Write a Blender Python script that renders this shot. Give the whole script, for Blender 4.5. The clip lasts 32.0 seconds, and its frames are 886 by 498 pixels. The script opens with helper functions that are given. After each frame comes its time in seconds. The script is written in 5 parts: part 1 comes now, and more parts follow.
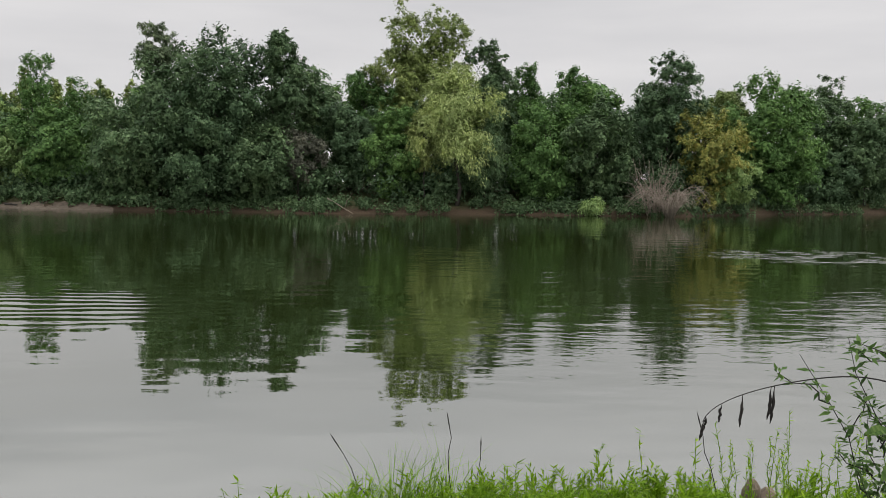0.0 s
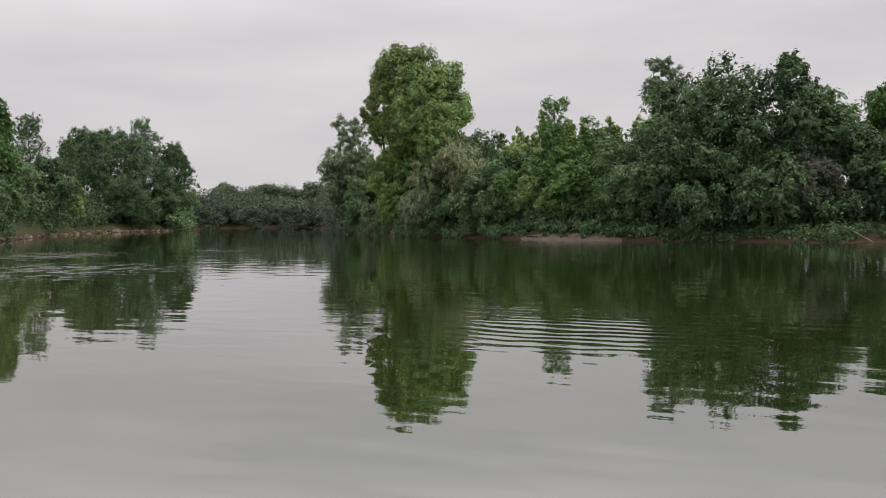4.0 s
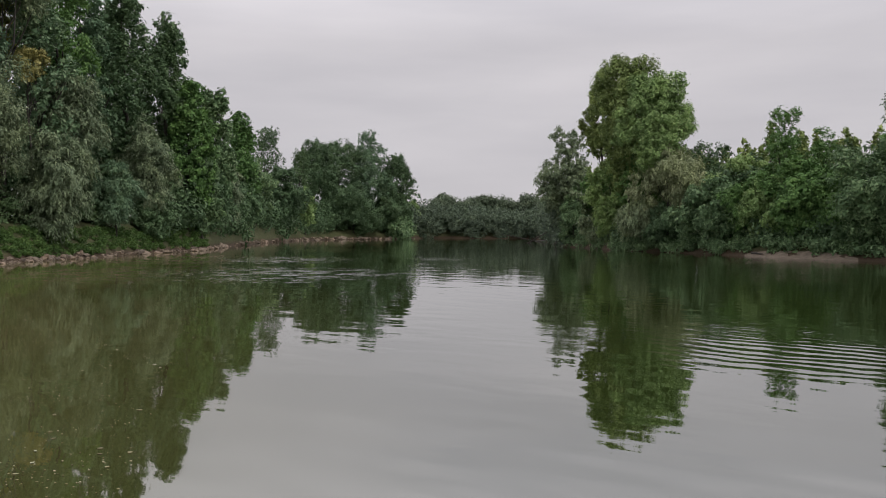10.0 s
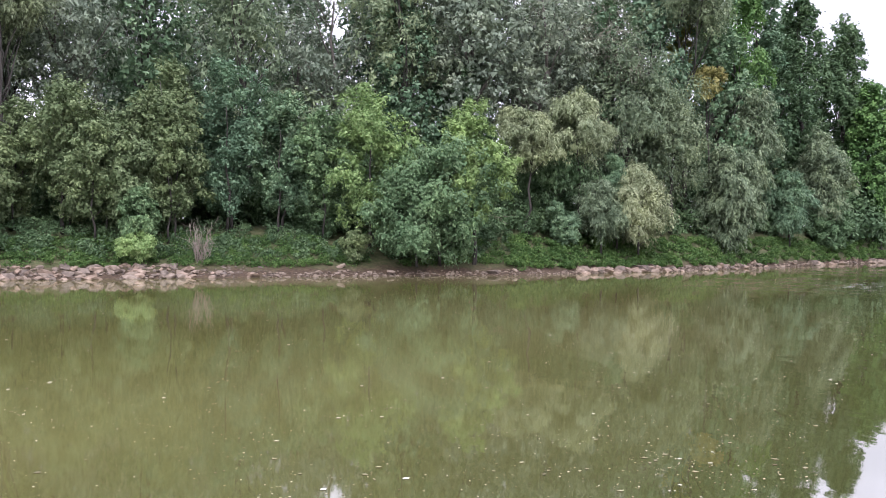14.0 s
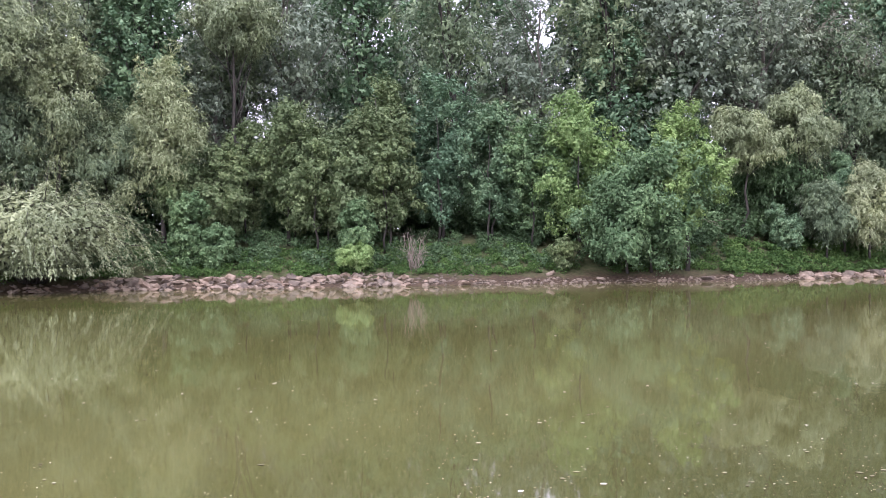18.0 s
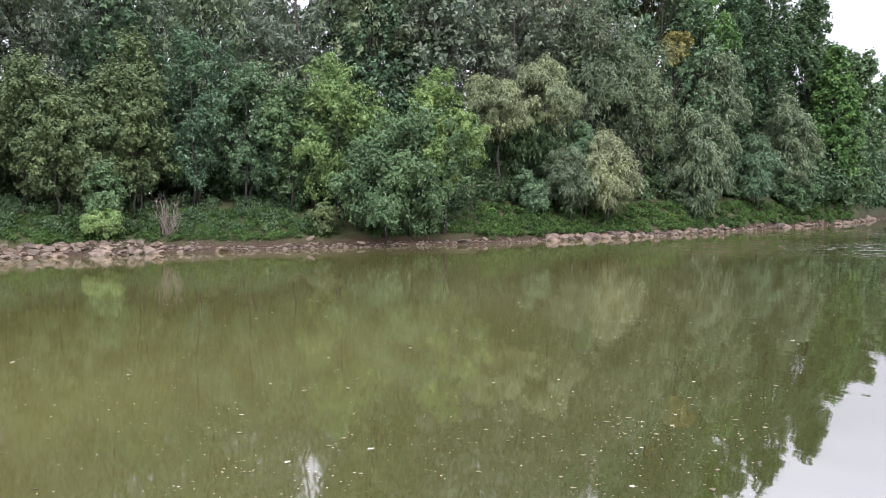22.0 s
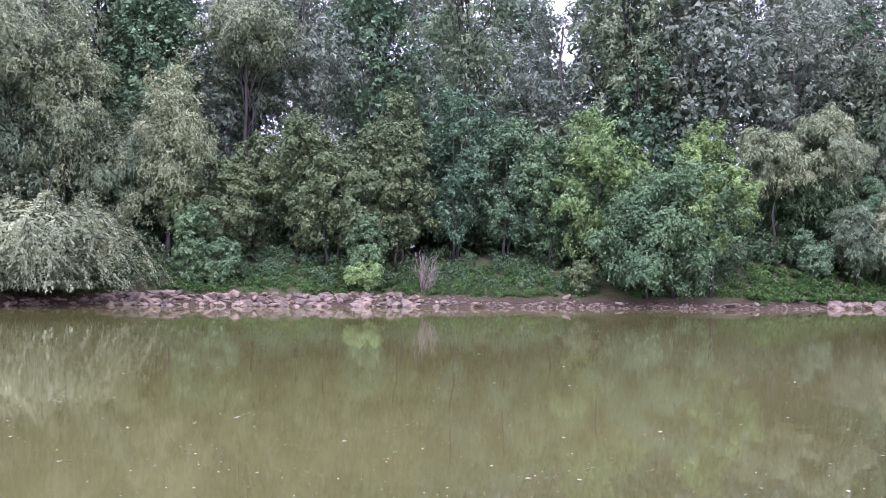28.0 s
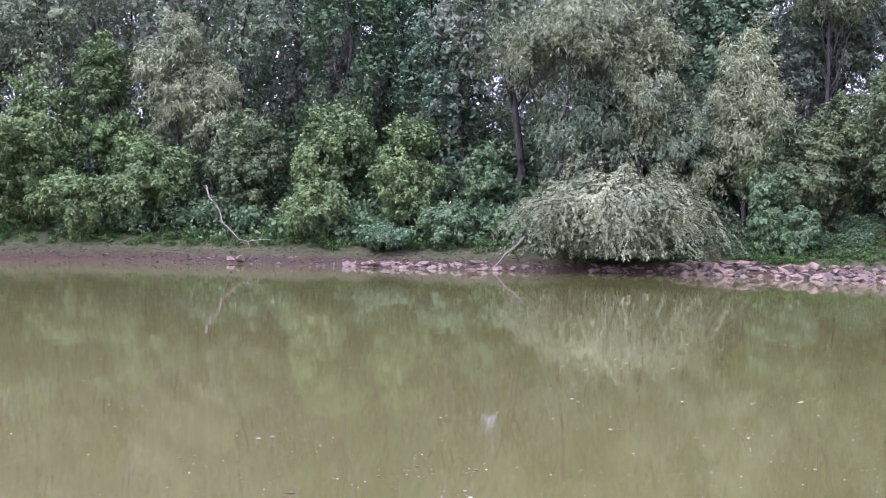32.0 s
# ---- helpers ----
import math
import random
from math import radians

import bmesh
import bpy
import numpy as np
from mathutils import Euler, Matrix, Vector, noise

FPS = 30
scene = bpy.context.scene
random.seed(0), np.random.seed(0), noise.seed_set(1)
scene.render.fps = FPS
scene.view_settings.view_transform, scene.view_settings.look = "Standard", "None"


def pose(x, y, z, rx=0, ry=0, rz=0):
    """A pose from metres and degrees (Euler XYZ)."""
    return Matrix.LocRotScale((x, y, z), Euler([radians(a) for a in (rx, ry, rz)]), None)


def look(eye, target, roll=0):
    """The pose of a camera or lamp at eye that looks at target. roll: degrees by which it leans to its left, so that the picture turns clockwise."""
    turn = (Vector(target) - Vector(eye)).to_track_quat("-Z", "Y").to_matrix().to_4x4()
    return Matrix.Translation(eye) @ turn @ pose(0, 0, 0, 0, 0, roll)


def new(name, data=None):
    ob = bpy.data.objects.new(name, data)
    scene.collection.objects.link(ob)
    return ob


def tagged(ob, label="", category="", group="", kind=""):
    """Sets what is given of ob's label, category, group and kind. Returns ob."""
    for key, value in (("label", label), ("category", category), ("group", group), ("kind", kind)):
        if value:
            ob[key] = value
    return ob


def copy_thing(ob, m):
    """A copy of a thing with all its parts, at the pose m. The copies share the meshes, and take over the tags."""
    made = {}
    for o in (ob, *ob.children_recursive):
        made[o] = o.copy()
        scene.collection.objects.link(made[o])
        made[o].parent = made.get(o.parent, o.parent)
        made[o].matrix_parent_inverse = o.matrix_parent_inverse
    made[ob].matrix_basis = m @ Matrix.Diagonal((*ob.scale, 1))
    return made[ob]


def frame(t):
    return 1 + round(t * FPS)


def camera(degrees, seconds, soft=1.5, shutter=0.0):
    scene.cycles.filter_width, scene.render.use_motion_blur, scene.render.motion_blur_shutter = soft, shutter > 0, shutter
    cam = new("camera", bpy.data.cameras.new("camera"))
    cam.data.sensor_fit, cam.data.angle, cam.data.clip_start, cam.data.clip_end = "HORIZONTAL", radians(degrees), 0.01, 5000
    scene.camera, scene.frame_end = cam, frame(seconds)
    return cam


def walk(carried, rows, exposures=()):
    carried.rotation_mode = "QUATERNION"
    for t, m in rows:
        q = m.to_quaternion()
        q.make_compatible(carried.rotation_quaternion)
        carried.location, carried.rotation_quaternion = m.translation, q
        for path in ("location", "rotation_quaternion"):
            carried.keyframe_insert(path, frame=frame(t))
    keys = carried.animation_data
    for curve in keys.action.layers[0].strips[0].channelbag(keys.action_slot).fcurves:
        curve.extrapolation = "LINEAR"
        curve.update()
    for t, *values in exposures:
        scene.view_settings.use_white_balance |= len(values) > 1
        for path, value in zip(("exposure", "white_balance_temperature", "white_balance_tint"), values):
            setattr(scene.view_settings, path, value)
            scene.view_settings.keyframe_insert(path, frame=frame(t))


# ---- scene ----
cam = camera(50.26, 32.0, soft=0.8)

PATH = (
    (0.0, pose(-0.000, 0.450, 2.60, 86.081, -0.580, 0.282)),
    (0.5, pose(-0.007, 0.450, 2.60, 86.076, -0.546, 1.128)),
    (1.0, pose(-0.052, 0.447, 2.60, 86.187, -0.310, 6.869)),
    (1.5, pose(-0.096, 0.440, 2.60, 86.383, -0.362, 12.552)),
    (2.0, pose(-0.154, 0.423, 2.60, 86.793, -0.127, 20.112)),
    (2.5, pose(-0.196, 0.405, 2.60, 87.659, 0.719, 25.876)),
    (3.0, pose(-0.211, 0.397, 2.60, 88.025, 0.815, 27.977)),
    (3.5, pose(-0.217, 0.394, 2.60, 88.065, 0.825, 28.805)),
    (5.5, pose(-0.254, 0.372, 2.60, 87.194, 0.596, 34.304)),
    (6.0, pose(-0.263, 0.365, 2.60, 86.875, 0.351, 35.734)),
    (6.5, pose(-0.297, 0.338, 2.60, 87.133, -0.533, 41.240)),
    (7.0, pose(-0.325, 0.311, 2.60, 87.256, -0.841, 46.270)),
    (7.5, pose(-0.333, 0.303, 2.60, 87.620, -0.652, 47.592)),
    (8.0, pose(-0.327, 0.309, 2.60, 88.530, -0.349, 46.528)),
    (8.5, pose(-0.313, 0.323, 2.60, 89.001, -0.210, 44.030)),
    (9.0, pose(-0.310, 0.327, 2.60, 88.930, -0.250, 43.346)),
    (9.5, pose(-0.308, 0.328, 2.60, 88.862, -0.292, 43.101)),
    (10.0, pose(-0.308, 0.328, 2.60, 88.748, -0.333, 43.042)),
    (10.5, pose(-0.309, 0.327, 2.60, 88.513, -0.330, 43.368)),
    (11.0, pose(-0.338, 0.297, 2.60, 87.619, -0.150, 48.662)),
    (11.5, pose(-0.366, 0.262, 2.60, 87.809, 0.010, 54.247)),
    (12.0, pose(-0.426, 0.373, 2.60, 87.872, -0.384, 60.765)),
    (12.5, pose(-0.442, 0.340, 2.60, 88.026, -0.637, 69.285)),
    (13.0, pose(-0.467, 0.299, 2.60, 88.499, -0.420, 77.513)),
    (13.5, pose(-0.434, 0.287, 2.60, 88.838, -0.456, 80.630)),
    (14.0, pose(-0.384, 0.294, 2.60, 89.092, -0.437, 82.223)),
    (14.5, pose(-0.355, 0.278, 2.60, 89.565, -0.072, 87.334)),
    (15.0, pose(-0.266, 0.238, 2.60, 89.504, 0.048, 89.955)),
    (15.5, pose(-0.227, 0.265, 2.60, 89.487, 0.044, 90.597)),
    (17.5, pose(-0.157, 0.385, 2.60, 89.661, 0.374, 94.932)),
    (18.0, pose(-0.175, 0.477, 2.60, 89.553, 0.515, 95.026)),
    (18.5, pose(-0.179, 0.548, 2.60, 89.444, 0.573, 94.881)),
    (19.0, pose(-0.187, 0.610, 2.60, 89.338, 0.565, 94.582)),
    (19.5, pose(-0.217, 0.665, 2.60, 88.999, 0.664, 93.029)),
    (20.0, pose(-0.203, 0.658, 2.60, 88.552, 0.633, 90.881)),
    (20.5, pose(-0.166, 0.591, 2.60, 88.424, 0.637, 90.177)),
    (21.0, pose(-0.253, 0.528, 2.60, 88.201, 0.688, 88.248)),
    (21.5, pose(-0.325, 0.491, 2.60, 87.749, 0.959, 84.088)),
    (22.0, pose(-0.386, 0.424, 2.60, 87.260, 0.691, 80.492)),
    (22.5, pose(-0.491, 0.411, 2.60, 87.159, 0.263, 78.281)),
    (23.0, pose(-0.643, 0.427, 2.60, 87.214, 0.087, 77.616)),
    (23.5, pose(-0.826, 0.448, 2.60, 87.297, -0.107, 77.470)),
    (24.0, pose(-1.009, 0.496, 2.60, 87.302, 0.014, 77.316)),
    (24.5, pose(-1.195, 0.547, 2.60, 87.531, -0.168, 77.375)),
    (26.5, pose(-1.794, 0.790, 2.60, 90.935, -0.117, 85.142)),
    (27.0, pose(-2.036, 0.814, 2.60, 91.385, -0.295, 89.698)),
    (27.5, pose(-2.080, 0.814, 2.60, 91.562, -0.287, 91.185)),
    (28.0, pose(-2.256, 0.862, 2.60, 90.749, -0.762, 96.391)),
    (28.5, pose(-2.325, 0.864, 2.60, 89.060, -1.186, 101.022)),
    (29.0, pose(-2.589, 0.861, 2.60, 88.870, -1.056, 102.864)),
    (29.5, pose(-2.621, 0.899, 2.60, 88.903, -0.938, 104.413)),
    (30.0, pose(-2.779, 0.978, 2.60, 88.737, -1.163, 110.881)),
    (30.5, pose(-2.813, 1.028, 2.60, 89.558, -1.094, 118.718)),
    (31.0, pose(-2.885, 1.014, 2.60, 89.925, -0.771, 122.622)),
    (31.5, pose(-2.971, 0.971, 2.60, 89.698, -0.810, 124.397)),
    (32.0, pose(-3.100, 0.883, 2.60, 88.475, -0.785, 130.567)),
)
EXPOSURES = ((0.0, 0.03, 6600, 8), (2.0, -0.03, 6620, 9), (3.5, -0.08, 6640, 11), (6.0, -0.07, 6600, 13), (8.0, -0.22, 6560, 13), (11.0, -0.24, 6500, 13), (12.0, -0.20, 6470, 11), (13.0, 0.46, 6350, 9), (14.5, 1.14, 5780, 28), (21.0, 1.10, 5840, 25), (23.0, 0.64, 6150, 14), (24.5, 0.76, 5960, 20), (26.5, 1.04, 5450, 38), (28.0, 1.15, 5350, 42), (32.0, 1.20, 5280, 44))
walk(cam, PATH, EXPOSURES)

# ---- world, sun ----
SUN_AZ, SUN_EL = 95.0, 52.0
world = bpy.data.worlds.new("overcast_sky")
scene.world = world
world.use_nodes = True
wn, wl = world.node_tree.nodes, world.node_tree.links
wn.clear()
w_out = wn.new("ShaderNodeOutputWorld")
w_bg = wn.new("ShaderNodeBackground")
w_sky = wn.new("ShaderNodeTexSky")
w_sky.sky_type, w_sky.sun_disc = "NISHITA", False
w_sky.sun_elevation, w_sky.sun_rotation = radians(SUN_EL), radians(SUN_AZ)
w_dim = wn.new("ShaderNodeMix")
w_dim.data_type, w_dim.blend_type = "RGBA", "MULTIPLY"
w_dim.inputs[0].default_value = 1.0
w_dim.inputs[7].default_value = (0.10, 0.10, 0.10, 1)
w_geo = wn.new("ShaderNodeTexCoord")
w_map = wn.new("ShaderNodeMapping")
w_map.inputs["Scale"].default_value = (1.0, 1.0, 5.5)
w_noise = wn.new("ShaderNodeTexNoise")
w_noise.inputs["Scale"].default_value, w_noise.inputs["Detail"].default_value = 2.6, 5.0
w_ramp = wn.new("ShaderNodeValToRGB")
w_ramp.color_ramp.elements[0].position, w_ramp.color_ramp.elements[0].color = 0.30, (0.548, 0.540, 0.565, 1)
w_ramp.color_ramp.elements[1].position, w_ramp.color_ramp.elements[1].color = 0.72, (0.680, 0.664, 0.682, 1)
w_mix = wn.new("ShaderNodeMix")
w_mix.data_type = "RGBA"
w_mix.inputs[0].default_value = 0.97
wl.new(w_sky.outputs[0], w_dim.inputs[6])
wl.new(w_geo.outputs["Generated"], w_map.inputs[0])
wl.new(w_map.outputs[0], w_noise.inputs["Vector"])
wl.new(w_noise.outputs["Fac"], w_ramp.inputs[0])
wl.new(w_dim.outputs[2], w_mix.inputs[6])
wl.new(w_ramp.outputs[0], w_mix.inputs[7])
wl.new(w_mix.outputs[2], w_bg.inputs[0])
wl.new(w_bg.outputs[0], w_out.inputs[0])
# an overcast sky is brightest overhead
w_sep = wn.new("ShaderNodeSeparateXYZ")
w_up = wn.new("ShaderNodeValToRGB")
w_up.color_ramp.elements[0].position, w_up.color_ramp.elements[0].color = 0.19, (0.45, 0.45, 0.45, 1)
w_up.color_ramp.elements[1].position, w_up.color_ramp.elements[1].color = 0.34, (0.80, 0.80, 0.80, 1)
w_top = w_up.color_ramp.elements.new(1.0)
w_top.color = (1, 1, 1, 1)
w_gain = wn.new("ShaderNodeMath")
w_gain.operation, w_gain.inputs[1].default_value = "MULTIPLY", 2.5
wl.new(w_geo.outputs["Generated"], w_sep.inputs[0])
wl.new(w_sep.outputs["Z"], w_up.inputs[0])
wl.new(w_up.outputs[0], w_gain.inputs[0])
wl.new(w_gain.outputs[0], w_bg.inputs[1])

sun_data = bpy.data.lights.new("sun", "SUN")
sun_data.energy, sun_data.angle, sun_data.color = 1.2, radians(18), (1.0, 0.97, 0.92)
sun_ob = new("sun", sun_data)
sun_dir = Vector((math.sin(radians(SUN_AZ)) * math.cos(radians(SUN_EL)), math.cos(radians(SUN_AZ)) * math.cos(radians(SUN_EL)), math.sin(radians(SUN_EL))))
sun_ob.matrix_world = look(sun_dir * 200, (0, 0, 0))


# ---- materials ----
def material(name):
    m = bpy.data.materials.new(name)
    m.use_nodes = True
    nt = m.node_tree
    return m, nt.nodes, nt.links, nt.nodes["Principled BSDF"]


def noise_node(n, l, scale, detail=4.0, coords=None, stretch=None, rough=0.55):
    t = n.new("ShaderNodeTexNoise")
    t.inputs["Scale"].default_value, t.inputs["Detail"].default_value, t.inputs["Roughness"].default_value = scale, detail, rough
    src = coords
    if src is None:
        src = n.new("ShaderNodeNewGeometry").outputs["Position"]
    if stretch:
        mp = n.new("ShaderNodeMapping")
        mp.inputs["Scale"].default_value = stretch
        l.new(src, mp.inputs[0])
        src = mp.outputs[0]
    l.new(src, t.inputs["Vector"])
    return t.outputs["Fac"]


def ramp(n, l, fac, stops):
    r = n.new("ShaderNodeValToRGB")
    while len(r.color_ramp.elements) < len(stops):
        r.color_ramp.elements.new(0.5)
    for e, (p, c) in zip(r.color_ramp.elements, stops):
        e.position, e.color = p, (*c, 1)
    l.new(fac, r.inputs[0])
    return r.outputs[0]


def blend(n, l, fac, a, b, mode="MIX"):
    m = n.new("ShaderNodeMix")
    m.data_type, m.blend_type = "RGBA", mode
    for sock, v in ((0, fac), (6, a), (7, b)):
        if isinstance(v, bpy.types.NodeSocket):
            l.new(v, m.inputs[sock])
        else:
            m.inputs[sock].default_value = v if sock == 0 else (*v, 1)
    return m.outputs[2]


def bump(n, l, bsdf, height, strength, distance):
    b = n.new("ShaderNodeBump")
    b.inputs["Strength"].default_value, b.inputs["Distance"].default_value = strength, distance
    l.new(height, b.inputs["Height"])
    l.new(b.outputs[0], bsdf.inputs["Normal"])


def leaf_material(name, dark, mid, light, glow=0.18, rough=0.55):
    """Leaves: a colour for each leaf between three tones, patches of a clump's size, light through the blade."""
    m, n, l, bsdf = material(name)
    geo = n.new("ShaderNodeNewGeometry")
    info = n.new("ShaderNodeObjectInfo")
    tone = ramp(n, l, geo.outputs["Random Per Island"], ((0.0, dark), (0.55, mid), (1.0, light)))
    patch = noise_node(n, l, 0.45, 3.0)
    tone = blend(n, l, 0.6, tone, ramp(n, l, patch, ((0.30, (0.55, 0.62, 0.60)), (0.50, (1.0, 1.0, 1.0)), (0.72, (1.28, 1.24, 1.05)))), "MULTIPLY")
    tone = blend(n, l, 0.5, tone, ramp(n, l, info.outputs["Random"], ((0.0, (0.75, 0.82, 0.85)), (1.0, (1.14, 1.11, 1.0)))), "MULTIPLY")
    l.new(tone, bsdf.inputs["Base Color"])
    bsdf.inputs["Roughness"].default_value = rough
    bsdf.inputs["Specular IOR Level"].default_value = 0.12
    tr = n.new("ShaderNodeBsdfTranslucent")
    l.new(tone, tr.inputs["Color"])
    mix = n.new("ShaderNodeMixShader")
    mix.inputs[0].default_value = glow
    l.new(bsdf.outputs[0], mix.inputs[1])
    l.new(tr.outputs[0], mix.inputs[2])
    l.new(mix.outputs[0], n["Material Output"].inputs["Surface"])
    return m


LEAF = {
    "green": leaf_material("mid_green_leaf", (0.060, 0.120, 0.037), (0.108, 0.210, 0.062), (0.188, 0.312, 0.104)),
    "maple": leaf_material("maple_leaf", (0.077, 0.135, 0.061), (0.141, 0.228, 0.107), (0.238, 0.334, 0.171)),
    "lime": leaf_material("fresh_leaf", (0.140, 0.221, 0.075), (0.223, 0.332, 0.117), (0.323, 0.433, 0.183)),
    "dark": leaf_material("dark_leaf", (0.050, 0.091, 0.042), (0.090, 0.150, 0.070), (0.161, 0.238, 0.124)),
    "teal": leaf_material("blue_green_leaf", (0.074, 0.133, 0.072), (0.133, 0.217, 0.122), (0.235, 0.332, 0.198)),
    "olive": leaf_material("olive_leaf", (0.086, 0.126, 0.055), (0.153, 0.204, 0.094), (0.238, 0.295, 0.152)),
    "grey": leaf_material("grey_green_leaf", (0.113, 0.149, 0.087), (0.184, 0.236, 0.136), (0.291, 0.356, 0.212)),
    "silver": leaf_material("silver_willow_leaf", (0.159, 0.189, 0.099), (0.266, 0.307, 0.167), (0.407, 0.451, 0.269)),
    "fresh": leaf_material("fresh_maple_leaf", (0.085, 0.138, 0.051), (0.153, 0.230, 0.087), (0.254, 0.336, 0.141)),
    "willow": leaf_material("weeping_willow_leaf", (0.2, 0.26, 0.085), (0.345, 0.42, 0.155), (0.5, 0.57, 0.25)),
    "poplar": leaf_material("poplar_leaf", (0.123, 0.166, 0.053), (0.212, 0.276, 0.089), (0.327, 0.399, 0.149)),
    # background poplar leaves lightened and greyed: veiling haze put into the colour
    "pale": leaf_material("hazed_poplar_leaf", (0.148, 0.181, 0.126), (0.234, 0.280, 0.197), (0.356, 0.408, 0.296)),
    "silver_bush": leaf_material("silver_bush_leaf", (0.175, 0.200, 0.103), (0.292, 0.325, 0.178), (0.427, 0.463, 0.288)),
    "yellow": leaf_material("turning_leaf", (0.22, 0.21, 0.07), (0.34, 0.31, 0.11), (0.46, 0.41, 0.17)),
    "rust": leaf_material("half_turned_leaf", (0.155, 0.19, 0.05), (0.3, 0.315, 0.085), (0.49, 0.43, 0.13)),
    "mauve": leaf_material("dry_leaf", (0.086, 0.094, 0.071), (0.130, 0.133, 0.101), (0.188, 0.188, 0.149)),
    # distant wood: haze is mixed into this greyer leaf colour
    "far": leaf_material("hazed_far_leaf", (0.072, 0.099, 0.068), (0.113, 0.149, 0.095), (0.180, 0.225, 0.144)),
    "weed": leaf_material("weed_leaf", (0.055, 0.109, 0.032), (0.095, 0.172, 0.051), (0.159, 0.247, 0.079), 0.35),
    "near_weed": leaf_material("bright_weed_leaf", (0.111, 0.209, 0.009), (0.196, 0.342, 0.016), (0.319, 0.479, 0.041), 0.5),
    "sedge": leaf_material("sedge_blade", (0.085, 0.170, 0.017), (0.162, 0.289, 0.031), (0.281, 0.442, 0.063), 0.4),
    "grass": leaf_material("grass_blade", (0.172, 0.317, 0.027), (0.267, 0.440, 0.045), (0.370, 0.546, 0.090), 0.5),
}


def bark_material(name, a, b):
    m, n, l, bsdf = material(name)
    co = n.new("ShaderNodeTexCoord").outputs["Object"]
    g = noise_node(n, l, 9.0, 6.0, co, (1, 1, 0.18))
    l.new(ramp(n, l, g, ((0.3, a), (0.7, b))), bsdf.inputs["Base Color"])
    bsdf.inputs["Roughness"].default_value = 0.9
    bump(n, l, bsdf, g, 0.6, 0.03)
    return m


# bark darkened evenly, so shade under the crowns sits in its colour
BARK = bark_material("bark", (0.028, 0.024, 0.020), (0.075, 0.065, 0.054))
PALE_BARK = bark_material("pale_bark", (0.085, 0.075, 0.062), (0.18, 0.16, 0.135))
DEAD_WOOD = bark_material("dead_wood", (0.15, 0.122, 0.095), (0.36, 0.31, 0.25))
DARK_POD = bark_material("dry_pod", (0.012, 0.010, 0.010), (0.035, 0.03, 0.028))

# water: green-brown, painted brighter leftwards; gloss with small wind ripples and calmer lanes
WATER, n, l, bsdf = material("river_water")
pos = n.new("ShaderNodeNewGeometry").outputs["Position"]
tone_noise = noise_node(n, l, 0.035, 3.0, pos)
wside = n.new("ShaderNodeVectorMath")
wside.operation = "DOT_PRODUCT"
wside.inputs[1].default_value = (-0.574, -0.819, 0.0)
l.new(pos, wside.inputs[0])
left_dist = n.new("ShaderNodeMath")
left_dist.operation = "MULTIPLY_ADD"
l.new(tone_noise, left_dist.inputs[0])
left_dist.inputs[1].default_value = 12.0
l.new(wside.outputs["Value"], left_dist.inputs[2])
left_mask = n.new("ShaderNodeMapRange")
left_mask.inputs["From Min"].default_value, left_mask.inputs["From Max"].default_value = 3.0, 15.0
l.new(left_dist.outputs[0], left_mask.inputs[0])
# clear and muddy are two brightness levels painted into the base colour
clear = ramp(n, l, tone_noise, ((0.3, (0.016, 0.028, 0.006)), (0.7, (0.026, 0.035, 0.009))))
muddy = ramp(n, l, tone_noise, ((0.3, (0.104, 0.106, 0.031)), (0.7, (0.128, 0.119, 0.047))))
l.new(blend(n, l, left_mask.outputs[0], clear, muddy), bsdf.inputs["Base Color"])
soft_gloss = n.new("ShaderNodeMapRange")
soft_gloss.inputs["To Min"].default_value, soft_gloss.inputs["To Max"].default_value = 0.012, 0.042
l.new(left_mask.outputs[0], soft_gloss.inputs[0])
l.new(soft_gloss.outputs[0], bsdf.inputs["Roughness"])
bsdf.inputs["IOR"].default_value = 1.36
lanes = noise_node(n, l, 0.05, 2.0, pos, (1.0, 1.0, 1.0))
lane_v = n.new("ShaderNodeMapRange")
lane_v.inputs["From Min"].default_value, lane_v.inputs["From Max"].default_value = 0.47, 0.68
lane_v.inputs["To Min"].default_value, lane_v.inputs["To Max"].default_value = 0.10, 1.2
l.new(lanes, lane_v.inputs[0])
fine = noise_node(n, l, 2.6, 3.0, pos, (0.55, 1.0, 1.0), 0.5)
swell = noise_node(n, l, 0.8, 1.5, pos, (0.5, 1.15, 1.0), 0.45)
# two short reaches of choppy current
chop = None
for cx, cy, rad_c in ((-46.0, 30.5, 12.0), (-64.0, 44.0, 12.0), (14.0, 36.5, 5.0)):
    dist = n.new("ShaderNodeVectorMath")
    dist.operation = "DISTANCE"
    dist.inputs[1].default_value = (cx, cy, 0.0)
    l.new(pos, dist.inputs[0])
    fall = n.new("ShaderNodeMapRange")
    fall.inputs["From Min"].default_value, fall.inputs["From Max"].default_value = rad_c, rad_c * 0.3
    fall.inputs["To Min"].default_value, fall.inputs["To Max"].default_value = 0.0, 5.5
    l.new(dist.outputs["Value"], fall.inputs[0])
    if chop is None:
        chop = fall.outputs[0]
    else:
        add = n.new("ShaderNodeMath")
        l.new(chop, add.inputs[0])
        l.new(fall.outputs[0], add.inputs[1])
        chop = add.outputs[0]
streaks = n.new("ShaderNodeMath")
streaks.operation = "MULTIPLY"
l.new(chop, streaks.inputs[0])
crest = n.new("ShaderNodeMapRange")
crest.inputs["From Min"].default_value, crest.inputs["From Max"].default_value = 0.50, 0.60
l.new(noise_node(n, l, 0.6, 3.0, pos), crest.inputs[0])
